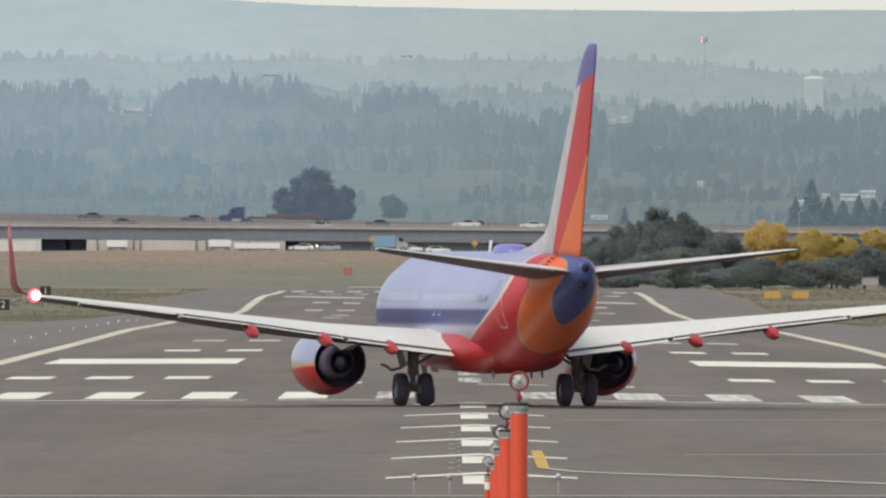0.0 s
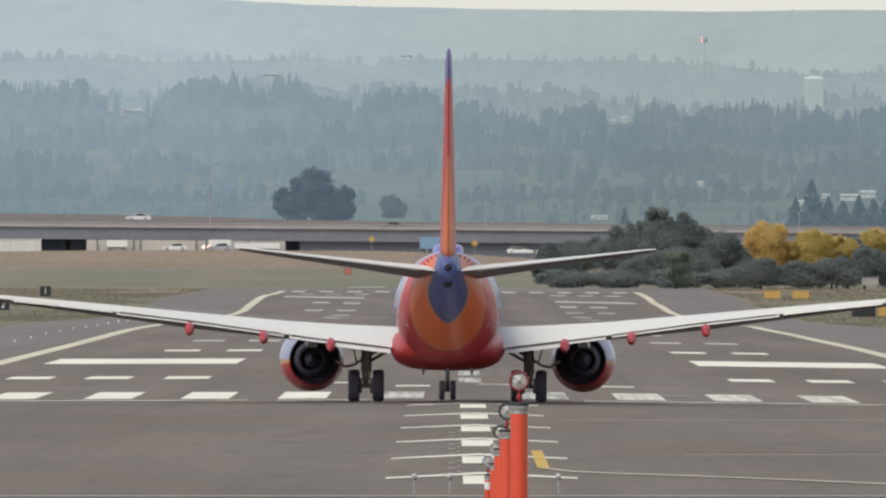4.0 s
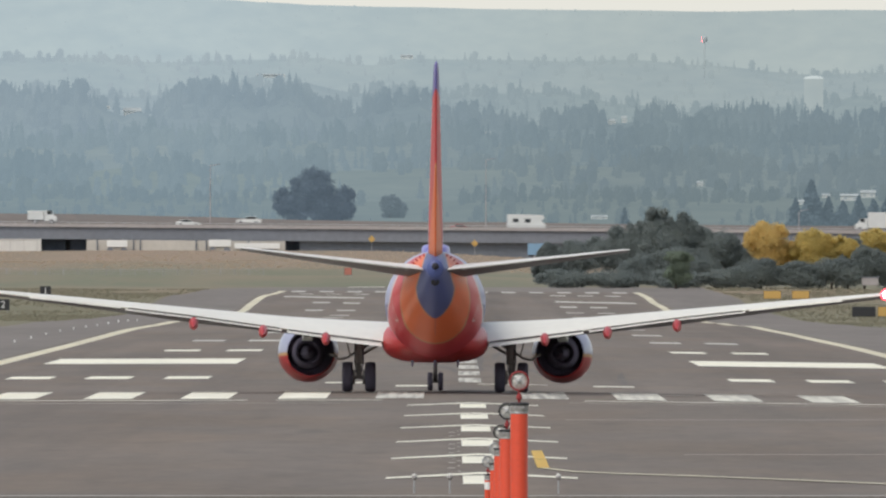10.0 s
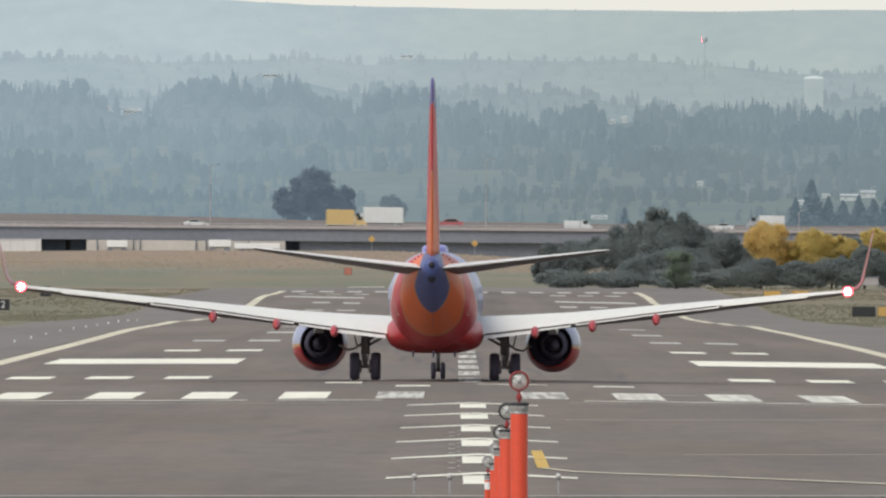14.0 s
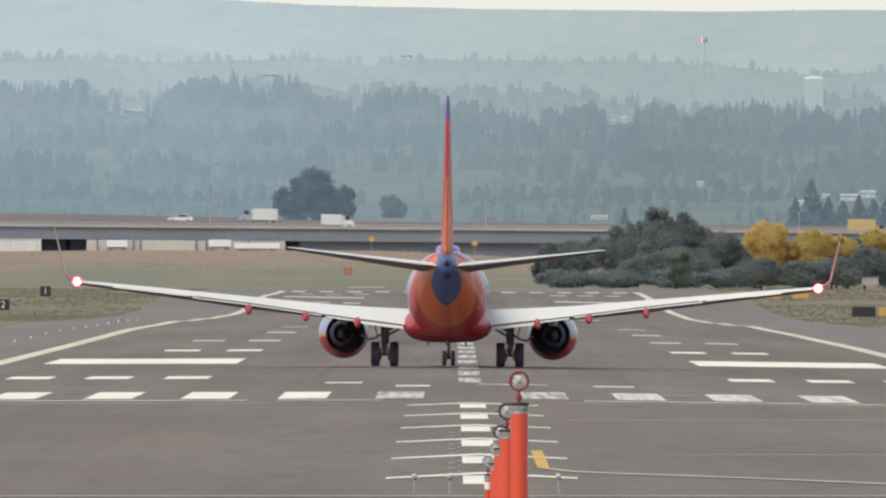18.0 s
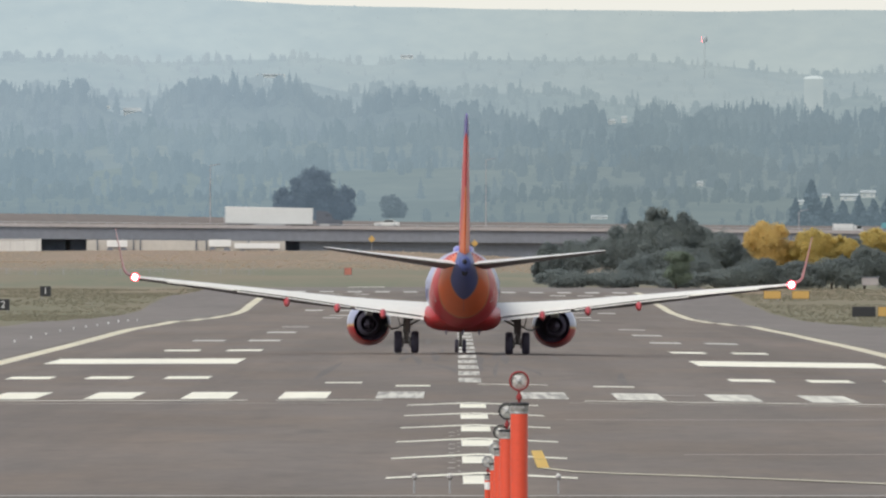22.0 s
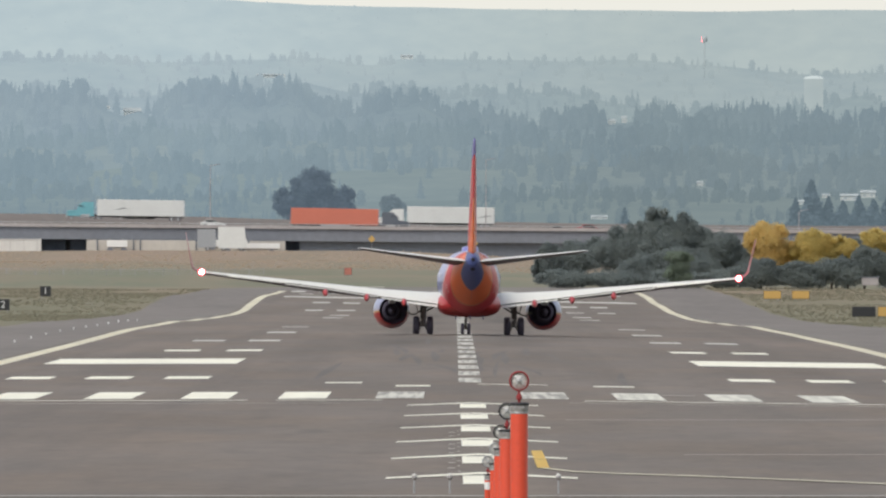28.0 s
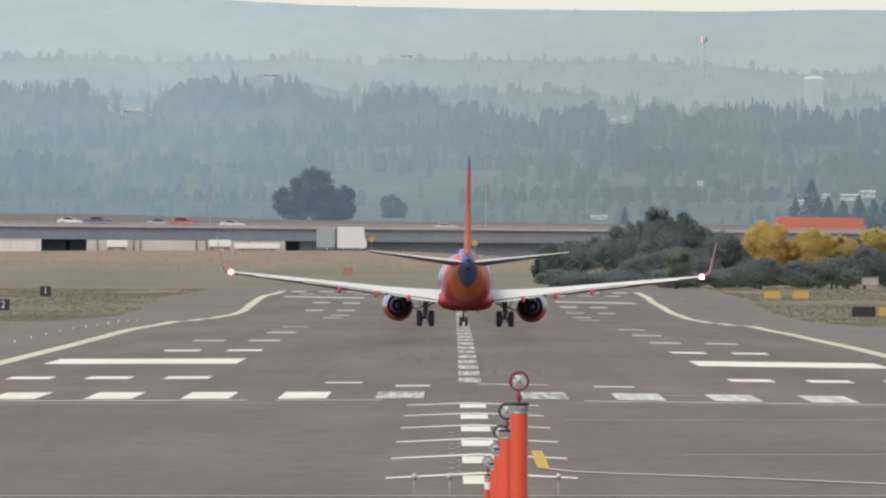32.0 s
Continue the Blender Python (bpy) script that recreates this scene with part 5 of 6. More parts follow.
tree(((-10.82, 12.80, 2.09, 1.90), (-9.30, 12.0, 1.71, 1.5), (-10.2, 10.9, 2.0, 1.5)), 4510, range_z(RANGES[0], -10.82, 4510.0), hazed_leaf("haze_glow_pale_foliage", (0.155, 0.200, 0.228)), "small hazy tree beyond the highway", 9000, 0.10, 2)
# conifers beyond the highway: drooping boughs in tiers round a straight trunk
def conifer(x, d, ground, height, half, seed, count=5200):
    rng = np.random.default_rng(seed)
    ob = empty("tree", "dark hazy conifer beyond the highway", "tree", "conifers beyond the highway", pose(x, d, ground))
    bm = bmesh.new()
    rod(bm, (0, 0, -0.3), (0, 0, height * 0.98), 0.16, 10, 0.03)
    part("trunk", bm, M_BARK, ob, "grey-brown straight trunk")
    t = rng.random(count) ** 1.25
    a = rng.uniform(0, 2 * math.pi, count)
    tier = (t * rng.uniform(6, 11) + rng.random() + 0.10 * np.sin(a * 2) + 0.35 * np.sin(7 * t)) % 1.0
    side = 1.0 + 0.22 * np.sin(rng.uniform(0, 6.3) + 11 * t + a)
    reach = half * (1.03 - t) ** 0.85 * (1.0 - 0.38 * tier) * side * rng.uniform(0.25, 1.08, count) ** 0.6
    c = np.stack((reach * np.cos(a), reach * np.sin(a), height * (0.06 + 0.94 * t) - 0.22 * reach), 1)
    u = np.stack((np.cos(a), np.sin(a), -0.35 + 0.8 * rng.normal(size=count)), 1)
    w = np.stack((-np.sin(a), np.cos(a), 1.0 * rng.normal(size=count)), 1)
    size = (half * 0.055 * rng.uniform(0.6, 1.3, count))[:, None]
    v = np.stack((c + u * size * 1.7, c + w * size, c - u * size * 1.7, c - w * size), 1).reshape(-1, 3)
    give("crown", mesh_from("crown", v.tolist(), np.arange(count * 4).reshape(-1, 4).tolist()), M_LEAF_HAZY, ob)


for k, (x, d, top, half) in enumerate(((59.28, 4455, 16.75, 2.81), (56.69, 4458, 13.85, 1.88), (62.12, 4457, 14.03, 2.06), (64.55, 4456, 13.28, 2.25), (67.23, 4460, 14.23, 2.07), (69.60, 4455, 13.56, 2.44), (71.90, 4458, 14.03, 2.25), (28.24, 4455, 12.34, 1.13), (34.12, 4452, 10.84, 1.31))):
    g = range_z(RANGES[0], x, d) - 0.2
    conifer(x, d, g, top - g, half, 70 + k, 9000 if k == 0 else 5200)


def far_house(x, k, z, W, Hh):
    """A house in its clearing on the slope."""
    d = house_spot((x, k, z))
    ob = empty("house", "small pale house far off on the wooded hill", "house", "far houses on the hillside", pose(x, d, range_z(RANGES[k], x, d) - 0.15))
    part("wall", box((W, W * 0.7, Hh * 0.75), pose(0, 0, Hh * 0.375)), M_FARWALL, ob)
    v, f = loft([[(sx * W * 0.54, -W * 0.4, Hh * 0.73), (sx * W * 0.54, 0, Hh * 1.1), (sx * W * 0.54, W * 0.4, Hh * 0.73)] for sx in (-1, 1)])
    give("roof", mesh_from("roof", v, f), M_FARROOF, ob, "pale roof")
    for q in (-1, 1):
        part("window", box((W * 0.16, 0.03, Hh * 0.25), pose(q * W * 0.25, -W * 0.352, Hh * 0.4)), M_FARPANE, ob, "hazy grey window")


# haze is mixed into these wall, roof and pane colours
M_FARWALL = mat("hazy_white_wall", (0.54, 0.56, 0.54), 0.8, vary=0.08)
M_FARROOF = mat("hazy_pale_roof", (0.37, 0.41, 0.415), 0.8, vary=0.08)
M_FARPANE = mat("hazy_window_pane", (0.34, 0.39, 0.41), 0.5, vary=0.08)
for row in HOUSES:
    far_house(*row)
# water tower on the hill
wt = empty("water_tower", "pale standpipe water tower on the far hill", "water tower", "", pose(65.35, 4880, range_z(RANGES[4], 65.35, 4880) - 0.3))
zt = 37.04 - wt.location.z
# tank and cap glow faintly, with the haze put into their tones
bm = bmesh.new()
lathe(bm, ((1.74, 0), (1.74, zt - 0.75), (1.78, zt - 0.72), (1.78, zt - 0.60)), pose(0, 0, 0), 28)
part("tank", bm, haze_glow("hazed_tank_glow", (0.37, 0.44, 0.45), (0.37, 0.44, 0.45)), wt, "pale round tank", True)
bm = bmesh.new()
lathe(bm, ((1.80, zt - 0.60), (1.72, zt - 0.38), (1.2, zt - 0.12), (0.02, zt)), pose(0, 0, 0), 28)
part("cap", bm, haze_glow("hazed_tank_roof_glow", (0.54, 0.62, 0.63), (0.54, 0.62, 0.63)), wt, "bright domed tank roof", True)
# radio mast with a turning red beacon
mast = empty("radio_mast", "thin hazy radio mast on the far hill", "mast", "", pose(46.03, 4935, range_z(RANGES[5], 46.03, 4935) - 0.2))
for a in range(3):
    bm = bmesh.new()
    c, s = math.cos(2.1 * a), math.sin(2.1 * a)
    rod(bm, (0.10 * c, 0.10 * s, 0), (0.03 * c, 0.03 * s, 43.55 - mast.location.z), 0.022, 6)
    part("leg", bm, M_FARROOF, mast)
for q in range(16):
    bm = bmesh.new()
    rod(bm, (-0.08, 0, 0.7 * q + 0.4), (0.08, 0, 0.7 * q + 0.75), 0.012, 5)
    part("lattice_bar", bm, M_FARROOF, mast)
beacon = empty("beacon", "red rotating obstruction beacon on the mast top", "beacon", "", pose(46.03, 4935, 44.05))
bm = bmesh.new()
lathe(bm, ((0.40, -0.5), (0.5, -0.3), (0.5, 0.3), (0.40, 0.5), (0.02, 0.55)), pose(0, 0, 0), 24)
part("housing", bm, M_FARROOF, beacon, "pale beacon housing", True)
v, f = loft([[(0.54 * math.sin(a), -0.54 * math.cos(a), z) for a in [radians(-50 + 100 * i / 12) for i in range(13)]] for z in (-0.4, 0.4)], closed=False, cap=(False, False))
give("lens", mesh_from("lens", v, f, True), glow("red_beacon_glow", (1.0, 0.16, 0.18), 4.0), beacon, "glowing red lens")

# lamp standards along the highway
for x, h in ((-40.16, 9.67), (5.21, 10.97), (56.71, 3.0)):
    pole = empty("street_lamp", "thin grey highway lamp standard", "street lamp", "highway lamps", pose(x, 4416, near_deck(x) + 0.2))
    bm = bmesh.new()
    rod(bm, (0, 0, -0.5), (0, 0, h), 0.09, 8, 0.05)
    part("pole", bm, M_CONCRETE_L, pole)
    bm = bmesh.new()
    rod(bm, (0, 0, h), (1.2, 0, h + 0.25), 0.04, 6)
    part("arm", bm, M_CONCRETE_L, pole)
    part("lamp_head", box((0.6, 0.25, 0.12), pose(1.35, 0, h + 0.25)), M_CONCRETE, pole, "grey lamp head", bevel=0.02)

# ---- approach lights in front of the runway ----
for k, (d, zl, x) in enumerate(((331, 3.78, 0.80), (392, 3.04, 0.77), (453, 2.32, 0.78), (514, 1.58, 0.79), (575, 0.86, 0.72))):
    g = ground_z(x, d) - 0.1
    lamp = empty("approach_light", "orange approach light mast with one round lamp" if k < 4 else "short red and white approach light mast", "approach light", "approach light masts", pose(x, d, g))
    top = zl - g - 0.27
    r = 0.108 if k < 4 else 0.07
    bm = bmesh.new()
    lathe(bm, ((r * 1.05, -0.2), (r, 0.3), (r, top - 0.10), (r * 0.98, top - 0.09), (0.01, top - 0.085)), pose(0, 0, 0), 24)
    part("mast", bm, M_ORANGE, lamp, "orange mast", True)
    bm = bmesh.new()
    lathe(bm, ((r * 1.0, top - 0.11), (r * 1.05, top - 0.10), (r * 1.05, top - 0.015), (r * 0.95, top), (0.01, top + 0.005)), pose(0, 0, 0), 24)
    part("cap", bm, M_CAP, lamp, "weathered grey metal cap", True)
    bm = bmesh.new()
    lathe(bm, ((r * 1.0, top - 0.032), (r * 1.14, top - 0.030), (r * 1.14, top - 0.004), (r * 0.9, top + 0.004), (0.01, top + 0.008)), pose(0, 0, 0), 24)
    part("cap_flange", bm, M_BLACK, lamp, "dark flange on the cap", True)
    bm = bmesh.new()
    lathe(bm, ((r * 1.01, top - 0.135), (r * 1.05, top - 0.130), (r * 1.05, top - 0.112), (r * 1.01, top - 0.108)), pose(0, 0, 0), 24)
    part("clamp_band", bm, M_STEEL, lamp, "thin steel clamp band", True)
    for a in (-1, 1):
        bm = bmesh.new()
        add_tube(bm, 0.012, 0.012, 0.02, pose(a * 0.05, -r * 1.06, top - 0.05, 90, 0, 0), 8)
        part("bolt", bm, M_STEEL, lamp)
    bm = bmesh.new()
    rod(bm, (0, 0, top - 0.02), (0, 0, top + 0.16), 0.018, 10)
    lathe(bm, ((0.018, top + 0.03), (0.035, top + 0.05), (0.035, top + 0.09), (0.018, top + 0.11)), pose(0, 0, 0), 12)
    part("stem", bm, M_REDRING, lamp, "slim dark red lamp stem")
    bm = bmesh.new()
    lathe(bm, ((0.106, -0.02), (0.122, -0.02), (0.126, 0.0), (0.122, 0.03), (0.106, 0.035), (0.106, -0.02)), pose(0, 0, zl - g, 90, 0, 0), 28)
    part("ring", bm, M_REDRING if k == 0 else M_BLACK if k < 3 else M_STEEL, lamp, "dark red lamp ring" if k == 0 else "dark lamp ring", True)
    bm = bmesh.new()
    lathe(bm, ((0.108, 0.012), (0.085, -0.004), (0.05, -0.022), (0.01, -0.028)), pose(0, 0, zl - g, -90, 0, 0), 28)
    lathe(bm, ((0.10, 0.0), (0.085, 0.05), (0.045, 0.10), (0.01, 0.105)), pose(0, 0, zl - g, -90, 0, 0), 28)
    part("lens", bm, M_LENS, lamp, "round glass lamp", True)
    bm = bmesh.new()
    lathe(bm, ((0.030, -0.03), (0.034, -0.034), (0.030, -0.038), (0.005, -0.04)), pose(0, 0, zl - g, -90, 0, 0), 14)
    part("bulb", bm, M_STEEL, lamp, "grey bulb cap", True)
    for q in (35, 125):
        part("lens_rib", box((0.17, 0.006, 0.012), pose(0, -0.03, zl - g, 0, q, 0)), M_STEEL, lamp, "dark lens rib")
    if k == 4:
        for zz, hh in ((top - 0.25, 0.16), (top - 0.62, 0.16)):
            bm = bmesh.new()
            lathe(bm, ((0.073, zz - hh / 2), (0.075, zz), (0.073, zz + hh / 2)), pose(0, 0, 0), 20)
            part("white_band", bm, M_WHITE, lamp, "white band", True)
# low lamps at the pavement's edge
for x in (-0.88, -0.10, 2.29):
    g = ground_z(x, 590) + 0.04
    low = empty("edge_lamp", "small lamp on a thin grey stem at the pavement edge", "runway light", "pavement edge lamps", pose(x, 590, g))
    bm = bmesh.new()
    rod(bm, (0, 0, 0), (0, 0, 0.30), 0.022, 10)
    part("stem", bm, M_STEEL, low)
    bm = bmesh.new()
    lathe(bm, ((0.03, 0.29), (0.055, 0.32), (0.06, 0.37), (0.03, 0.40), (0.005, 0.405)), pose(0, 0, 0), 16)
    part("lamp_head", bm, M_CAP, low, "small grey lamp head", True)
    bm = bmesh.new()
    lathe(bm, ((0.045, 0.385), (0.050, 0.41), (0.03, 0.435), (0.005, 0.44)), pose(0, 0, 0), 16)
    part("lens", bm, M_LENS, low, "small glass lens", True)
# runway edge lights along the left shoulder
for k in range(13):
    d, x = 1457 + 61 * k, MID - 26.5
    low = empty("runway_edge_light", "low white runway edge light", "runway light", "runway edge lights", pose(x, d, ground_z(x, d)))
    bm = bmesh.new()
    lathe(bm, ((0.04, 0.0), (0.04, 0.05), (0.055, 0.07), (0.055, 0.13), (0.01, 0.15)), pose(0, 0, 0), 12)
    part("lamp_head", bm, M_WHITE, low, "white lamp head", True)


# ---- signs on the grass ----
def sign(x, d, w, h, z, face, label, figure="", feet=2):
    ob = empty("airfield_sign", label, "sign", "airfield signs", pose(x, d, z))
    part("board", box((w, 0.25, h), pose(0, 0, h / 2 + 0.25)), face, ob, bevel=0.03)
    part("frame", box((w + 0.08, 0.2, h + 0.08), pose(0, 0.05, h / 2 + 0.25)), M_BLACK, ob, "black sign frame", bevel=0.02)
    for q in range(feet):
        part("foot", box((0.08, 0.08, 0.4), pose((q - 0.5) * w * 0.7, 0, 0.1)), M_STEEL, ob)
    if figure:
        cu = bpy.data.curves.new("figure", "FONT")
        cu.body, cu.size, cu.extrude, cu.align_x, cu.align_y = figure, h * 0.95, 0.01, "CENTER", "CENTER"
        tmp = bpy.data.objects.new("figure", cu)
        me = bpy.data.meshes.new_from_object(tmp)
        bpy.data.objects.remove(tmp)
        give("figure", me, M_WHITE, ob, "white figure", pose(0, -0.15, h / 2 + 0.25, 90, 0, 0))


sign(-46.40, 2760, 1.25, 1.05, ground_z(-46.4, 2760) - 0.1, M_BLACK, "black distance board with a white figure on the grass", "2")
sign(-46.00, 3020, 1.15, 1.05, ground_z(-46.0, 3020) - 0.1, M_BLACK, "black distance board with a white figure on the grass", "1")
for x, d, w, h, face, lab in ((37.5, 3165, 2.0, 0.9, M_SIGN_Y, "yellow airfield direction sign on the grass"), (40.85, 3165, 2.0, 0.9, M_SIGN_Y, "yellow airfield direction sign on the grass"),
                              (41.5, 2720, 2.3, 0.95, M_BLACK, "long black airfield sign on the grass"), (44.1, 2720, 2.3, 0.95, M_SIGN_Y, "yellow airfield sign on the grass")):
    sign(x, d, w, h, ground_z(x, d) - 0.1, face, lab)
sign(-15.42, 3895, 1.0, 0.95, ground_z(-15.42, 3895) + 0.05, M_SIGN_R, "small red marker board on the dry grass")
shed = empty("equipment_shed", "small pale equipment shed by the thicket", "shed", "", pose(55.78, 3600, 0.63))
part("wall", box((2.2, 1.6, 1.0), pose(0, 0, 0.5)), M_CONCRETE_L, shed, bevel=0.03)
part("roof", box((2.4, 1.8, 0.14), pose(0, 0, 1.06)), M_CONCRETE, shed, "grey roof", bevel=0.02)
for x in (-13.50, 3.33):
    post = empty("road_sign", "yellow diamond road sign on a thin post", "road sign", "service road signs", pose(x, 4392, ground_z(x, 4392)))
    part("board", box((0.85, 0.05, 0.85), pose(0, -0.06, 2.0, 0, 45, 0)), M_SIGN_Y, post, "yellow diamond board", bevel=0.01)
    bm = bmesh.new()
    rod(bm, (0, 0, 0), (0, 0, 2.4), 0.05, 8)
    part("pole", bm, M_STEEL, post)


fence = empty("wire_fence", "low pale wire fence on thin posts along the bank", "fence", "", pose(0, 0, 0))
for k in range(20):
    x = -68.0 + 2.1 * k
    g = ground_z(x, 3950)
    bm = bmesh.new()
    rod(bm, (x, 3950, g - 0.1), (x, 3950, g + 1.05), 0.035, 8)
    part("post", bm, M_STEEL, fence)
for h in (0.35, 0.7, 1.0):
    bm = bmesh.new()
    for k in range(19):
        a, b = -68.0 + 2.1 * k, -65.9 + 2.1 * k
        rod(bm, (a, 3950, ground_z(a, 3950) + h), (b, 3950, ground_z(b, 3950) + h), 0.022 if h == 1.0 else 0.012, 6)
    part("rail", bm, M_STEEL, fence, "thin steel rail")


# ---- vehicles; each faces +x, wheels on z = 0 ----
def paint(name, col, rough=0.35):
    return mat(name, col, rough, vary=0.06, fine=3, coarse=0.5)


# vehicle paints are softened in colour for the haze of distance
P = {"white": paint("white_vehicle_paint", (0.64, 0.64, 0.61)), "dark": paint("dark_vehicle_paint", (0.10, 0.11, 0.13)), "grey": paint("silver_vehicle_paint", (0.32, 0.33, 0.34)), "blue": paint("blue_vehicle_paint", (0.11, 0.155, 0.30)),
     "teal": paint("teal_vehicle_paint", (0.14, 0.36, 0.40)), "orange": paint("orange_trailer_paint", (0.56, 0.165, 0.105)), "navy": paint("navy_vehicle_paint", (0.06, 0.075, 0.14)), "rust": paint("rusty_load", (0.17, 0.115, 0.11), 0.8), "red": paint("red_vehicle_paint", (0.36, 0.09, 0.095)), "yellow": paint("yellow_truck_paint", (0.56, 0.39, 0.16)), "sky": paint("light_blue_box_paint", (0.20, 0.33, 0.46))}


# tyre black is lightened for the haze at this distance
M_HAZED_TYRE = mat("hazed_tyre", (0.09, 0.09, 0.10), 0.9, vary=0.2)


def add_wheels(thing, places, r=0.5, w=0.28):
    for x, y in places:
        bm = bmesh.new()
        lathe(bm, ((r * 0.55, -w / 2), (r * 0.92, -w / 2), (r, -w * 0.3), (r, w * 0.3), (r * 0.92, w / 2), (r * 0.55, w / 2)), pose(x, y, r, 90, 0, 0), 16)
        wheel = part("wheel", bm, M_HAZED_TYRE, thing, "haze-lightened black wheel", True)
        bm = bmesh.new()
        add_tube(bm, r * 0.56, r * 0.5, w * 0.9, pose(x, y, r, 90, 0, 0), 12)
        part("rim", bm, M_STEEL, wheel, "metal rim")


def prism(outline, w, taper=1.0):
    """A side outline in (x, z), extruded across y; taper narrows what is above its middle."""
    zs = [z for _, z in outline]
    mid = (min(zs) + max(zs)) / 2
    rows = [[(x, s * w / 2 * (taper if z > mid else 1), z) for x, z in outline] for s in (-1, 1)]
    v, f = loft(rows)
    bm = bmesh.new()
    vs = [bm.verts.new(p) for p in v]
    for q in f:
        bm.faces.new([vs[i] for i in q])
    return bm


def car(col, label, scale=1.0, lights=False):
    scale *= 0.9
    ob = empty("car", label, "car", "highway traffic")
    body = ((-2.25, 0.35), (2.25, 0.35), (2.3, 0.75), (2.0, 0.9), (0.95, 0.98), (0.25, 1.42), (-1.1, 1.46), (-1.75, 1.05), (-2.3, 0.98))
    part("body", prism([(x * scale, z * scale) for x, z in body], 1.8 * scale, 0.86), P[col], ob, bevel=0.05)
    for s in (-1, 1):
        part("side_window", prism([(x * scale, z * scale) for x, z in ((0.75, 0.99), (0.2, 1.36), (-1.05, 1.39), (-1.55, 1.02))], 0.03), M_GLASS, ob, "dark side window").matrix_basis = pose(0, s * 0.80 * scale, 0)
    add_wheels(ob, [(x * scale, y * scale) for x in (1.4, -1.4) for y in (-0.78, 0.78)], 0.33 * scale, 0.22)
    for y in (-0.6, 0.6):
        part("headlight", box((0.10, 0.35, 0.18), pose(2.27 * scale, y * scale, 0.70 * scale)), M_HEAD if lights else M_LENS, ob, "headlight")
        part("tail_light", box((0.08, 0.3, 0.15), pose(-2.28 * scale, y * scale, 0.85 * scale)), P["red"], ob, "red tail light")
    if lights:
        for y in (-0.62, 0.62):
            bm = bmesh.new()
            bmesh.ops.create_uvsphere(bm, u_segments=12, v_segments=8, radius=0.22, matrix=pose(1.75 + 0.9 * (y < 0), -0.95, 0.72))
            part("lit_lamp", bm, M_HEAD, ob, "glowing headlight", True)
    return ob


M_HEAD = glow("lit_headlight", (1.0, 0.62, 0.50), 3.5)


def tractor(thing, col, x0, k=0.78):
    """A bonneted tractor unit whose back stands at x0."""
    side = ((0.0, 0.9), (5.6, 0.9), (5.7, 1.2), (5.6, 2.0), (3.6, 2.25), (3.2, 3.2), (2.2, 3.9), (0.0, 3.95))
    cab = part("tractor", prism([(x0 + x * k, z * k) for x, z in side], 2.4, 0.92), P[col], thing, "tractor unit", bevel=0.06)
    part("windscreen", prism([(x0 + x * k, z * k) for x, z in ((3.25, 3.1), (3.62, 2.3), (3.55, 2.3), (3.15, 3.1))], 2.1), M_GLASS, cab, "dark windscreen")
    for s in (-1, 1):
        part("cab_window", box((0.8, 0.03, 0.7), pose(x0 + 2.6 * k, s * 1.13, 2.75 * k)), M_GLASS, cab, "dark side window")
        part("fuel_tank", box((1.5, 0.5, 0.55), pose(x0 + 1.8 * k, s * 1.0, 0.75)), M_STEEL, cab, "metal fuel tank", bevel=0.08)
    part("bumper", box((0.25, 2.3, 0.5), pose(x0 + 5.7 * k, 0, 0.7)), M_STEEL, cab, "metal bumper", bevel=0.04)
    part("chassis", box((6.5 * k, 1.0, 0.25), pose(x0 + 1.9 * k, 0, 0.85)), M_BLACK, cab, "black chassis")
    add_wheels(thing, [(x0 + x * k, y) for x in (4.7, 0.2, -1.1) for y in (-1.05, 1.05)], 0.42)


def semi(cab, box_col, label, length=14.4, logo=False):
    """Trailer centred on the origin, tractor ahead of it."""
    ob = empty("semi_truck", label, "truck", "highway traffic")
    h = length / 2
    tr = part("trailer", box((length, 2.5, 2.70), pose(0, 0, 2.17)), P[box_col], ob, "box trailer", bevel=0.06)
    part("underframe", box((length * 0.96, 0.9, 0.25), pose(0, 0, 0.72)), M_BLACK, tr, "dark underframe")
    for q in range(13):
        for s in (-1, 1):
            part("side_post", box((0.06, 0.03, 2.60), pose(-h + 0.6 + q * (length - 1.2) / 12, s * 1.262, 2.17)), P[box_col], tr)
    part("landing_leg", box((0.2, 1.6, 0.8), pose(h * 0.45, 0, 0.5)), M_STEEL, tr, "landing leg")
    part("side_skirt", box((5.0, 0.04, 0.5), pose(0.2, -1.2, 0.6)), P["grey"], tr, "grey side skirt")
    if logo:
        part("logo_shape", prism([(3.2, 2.7), (5.2, 2.4), (4.6, 3.1), (3.6, 3.2)], 0.02), P["dark"], tr, "dark swoosh on the side").matrix_basis = pose(-9.8 if logo == 2 else 0.0, -1.275, -0.4)
        part("logo_shape", prism([(2.6, 2.5), (5.0, 2.2), (3.5, 2.55)], 0.02), P["dark"], tr, "dark swoosh on the side").matrix_basis = pose(-9.4 if logo == 2 else -0.5, 1.275, -0.4)
    add_wheels(ob, [(x, y) for x in (-h + 1.0, -h + 2.1) for y in (-1.05, 1.05)], 0.42)
    tractor(ob, cab, h + 0.55)
    return ob


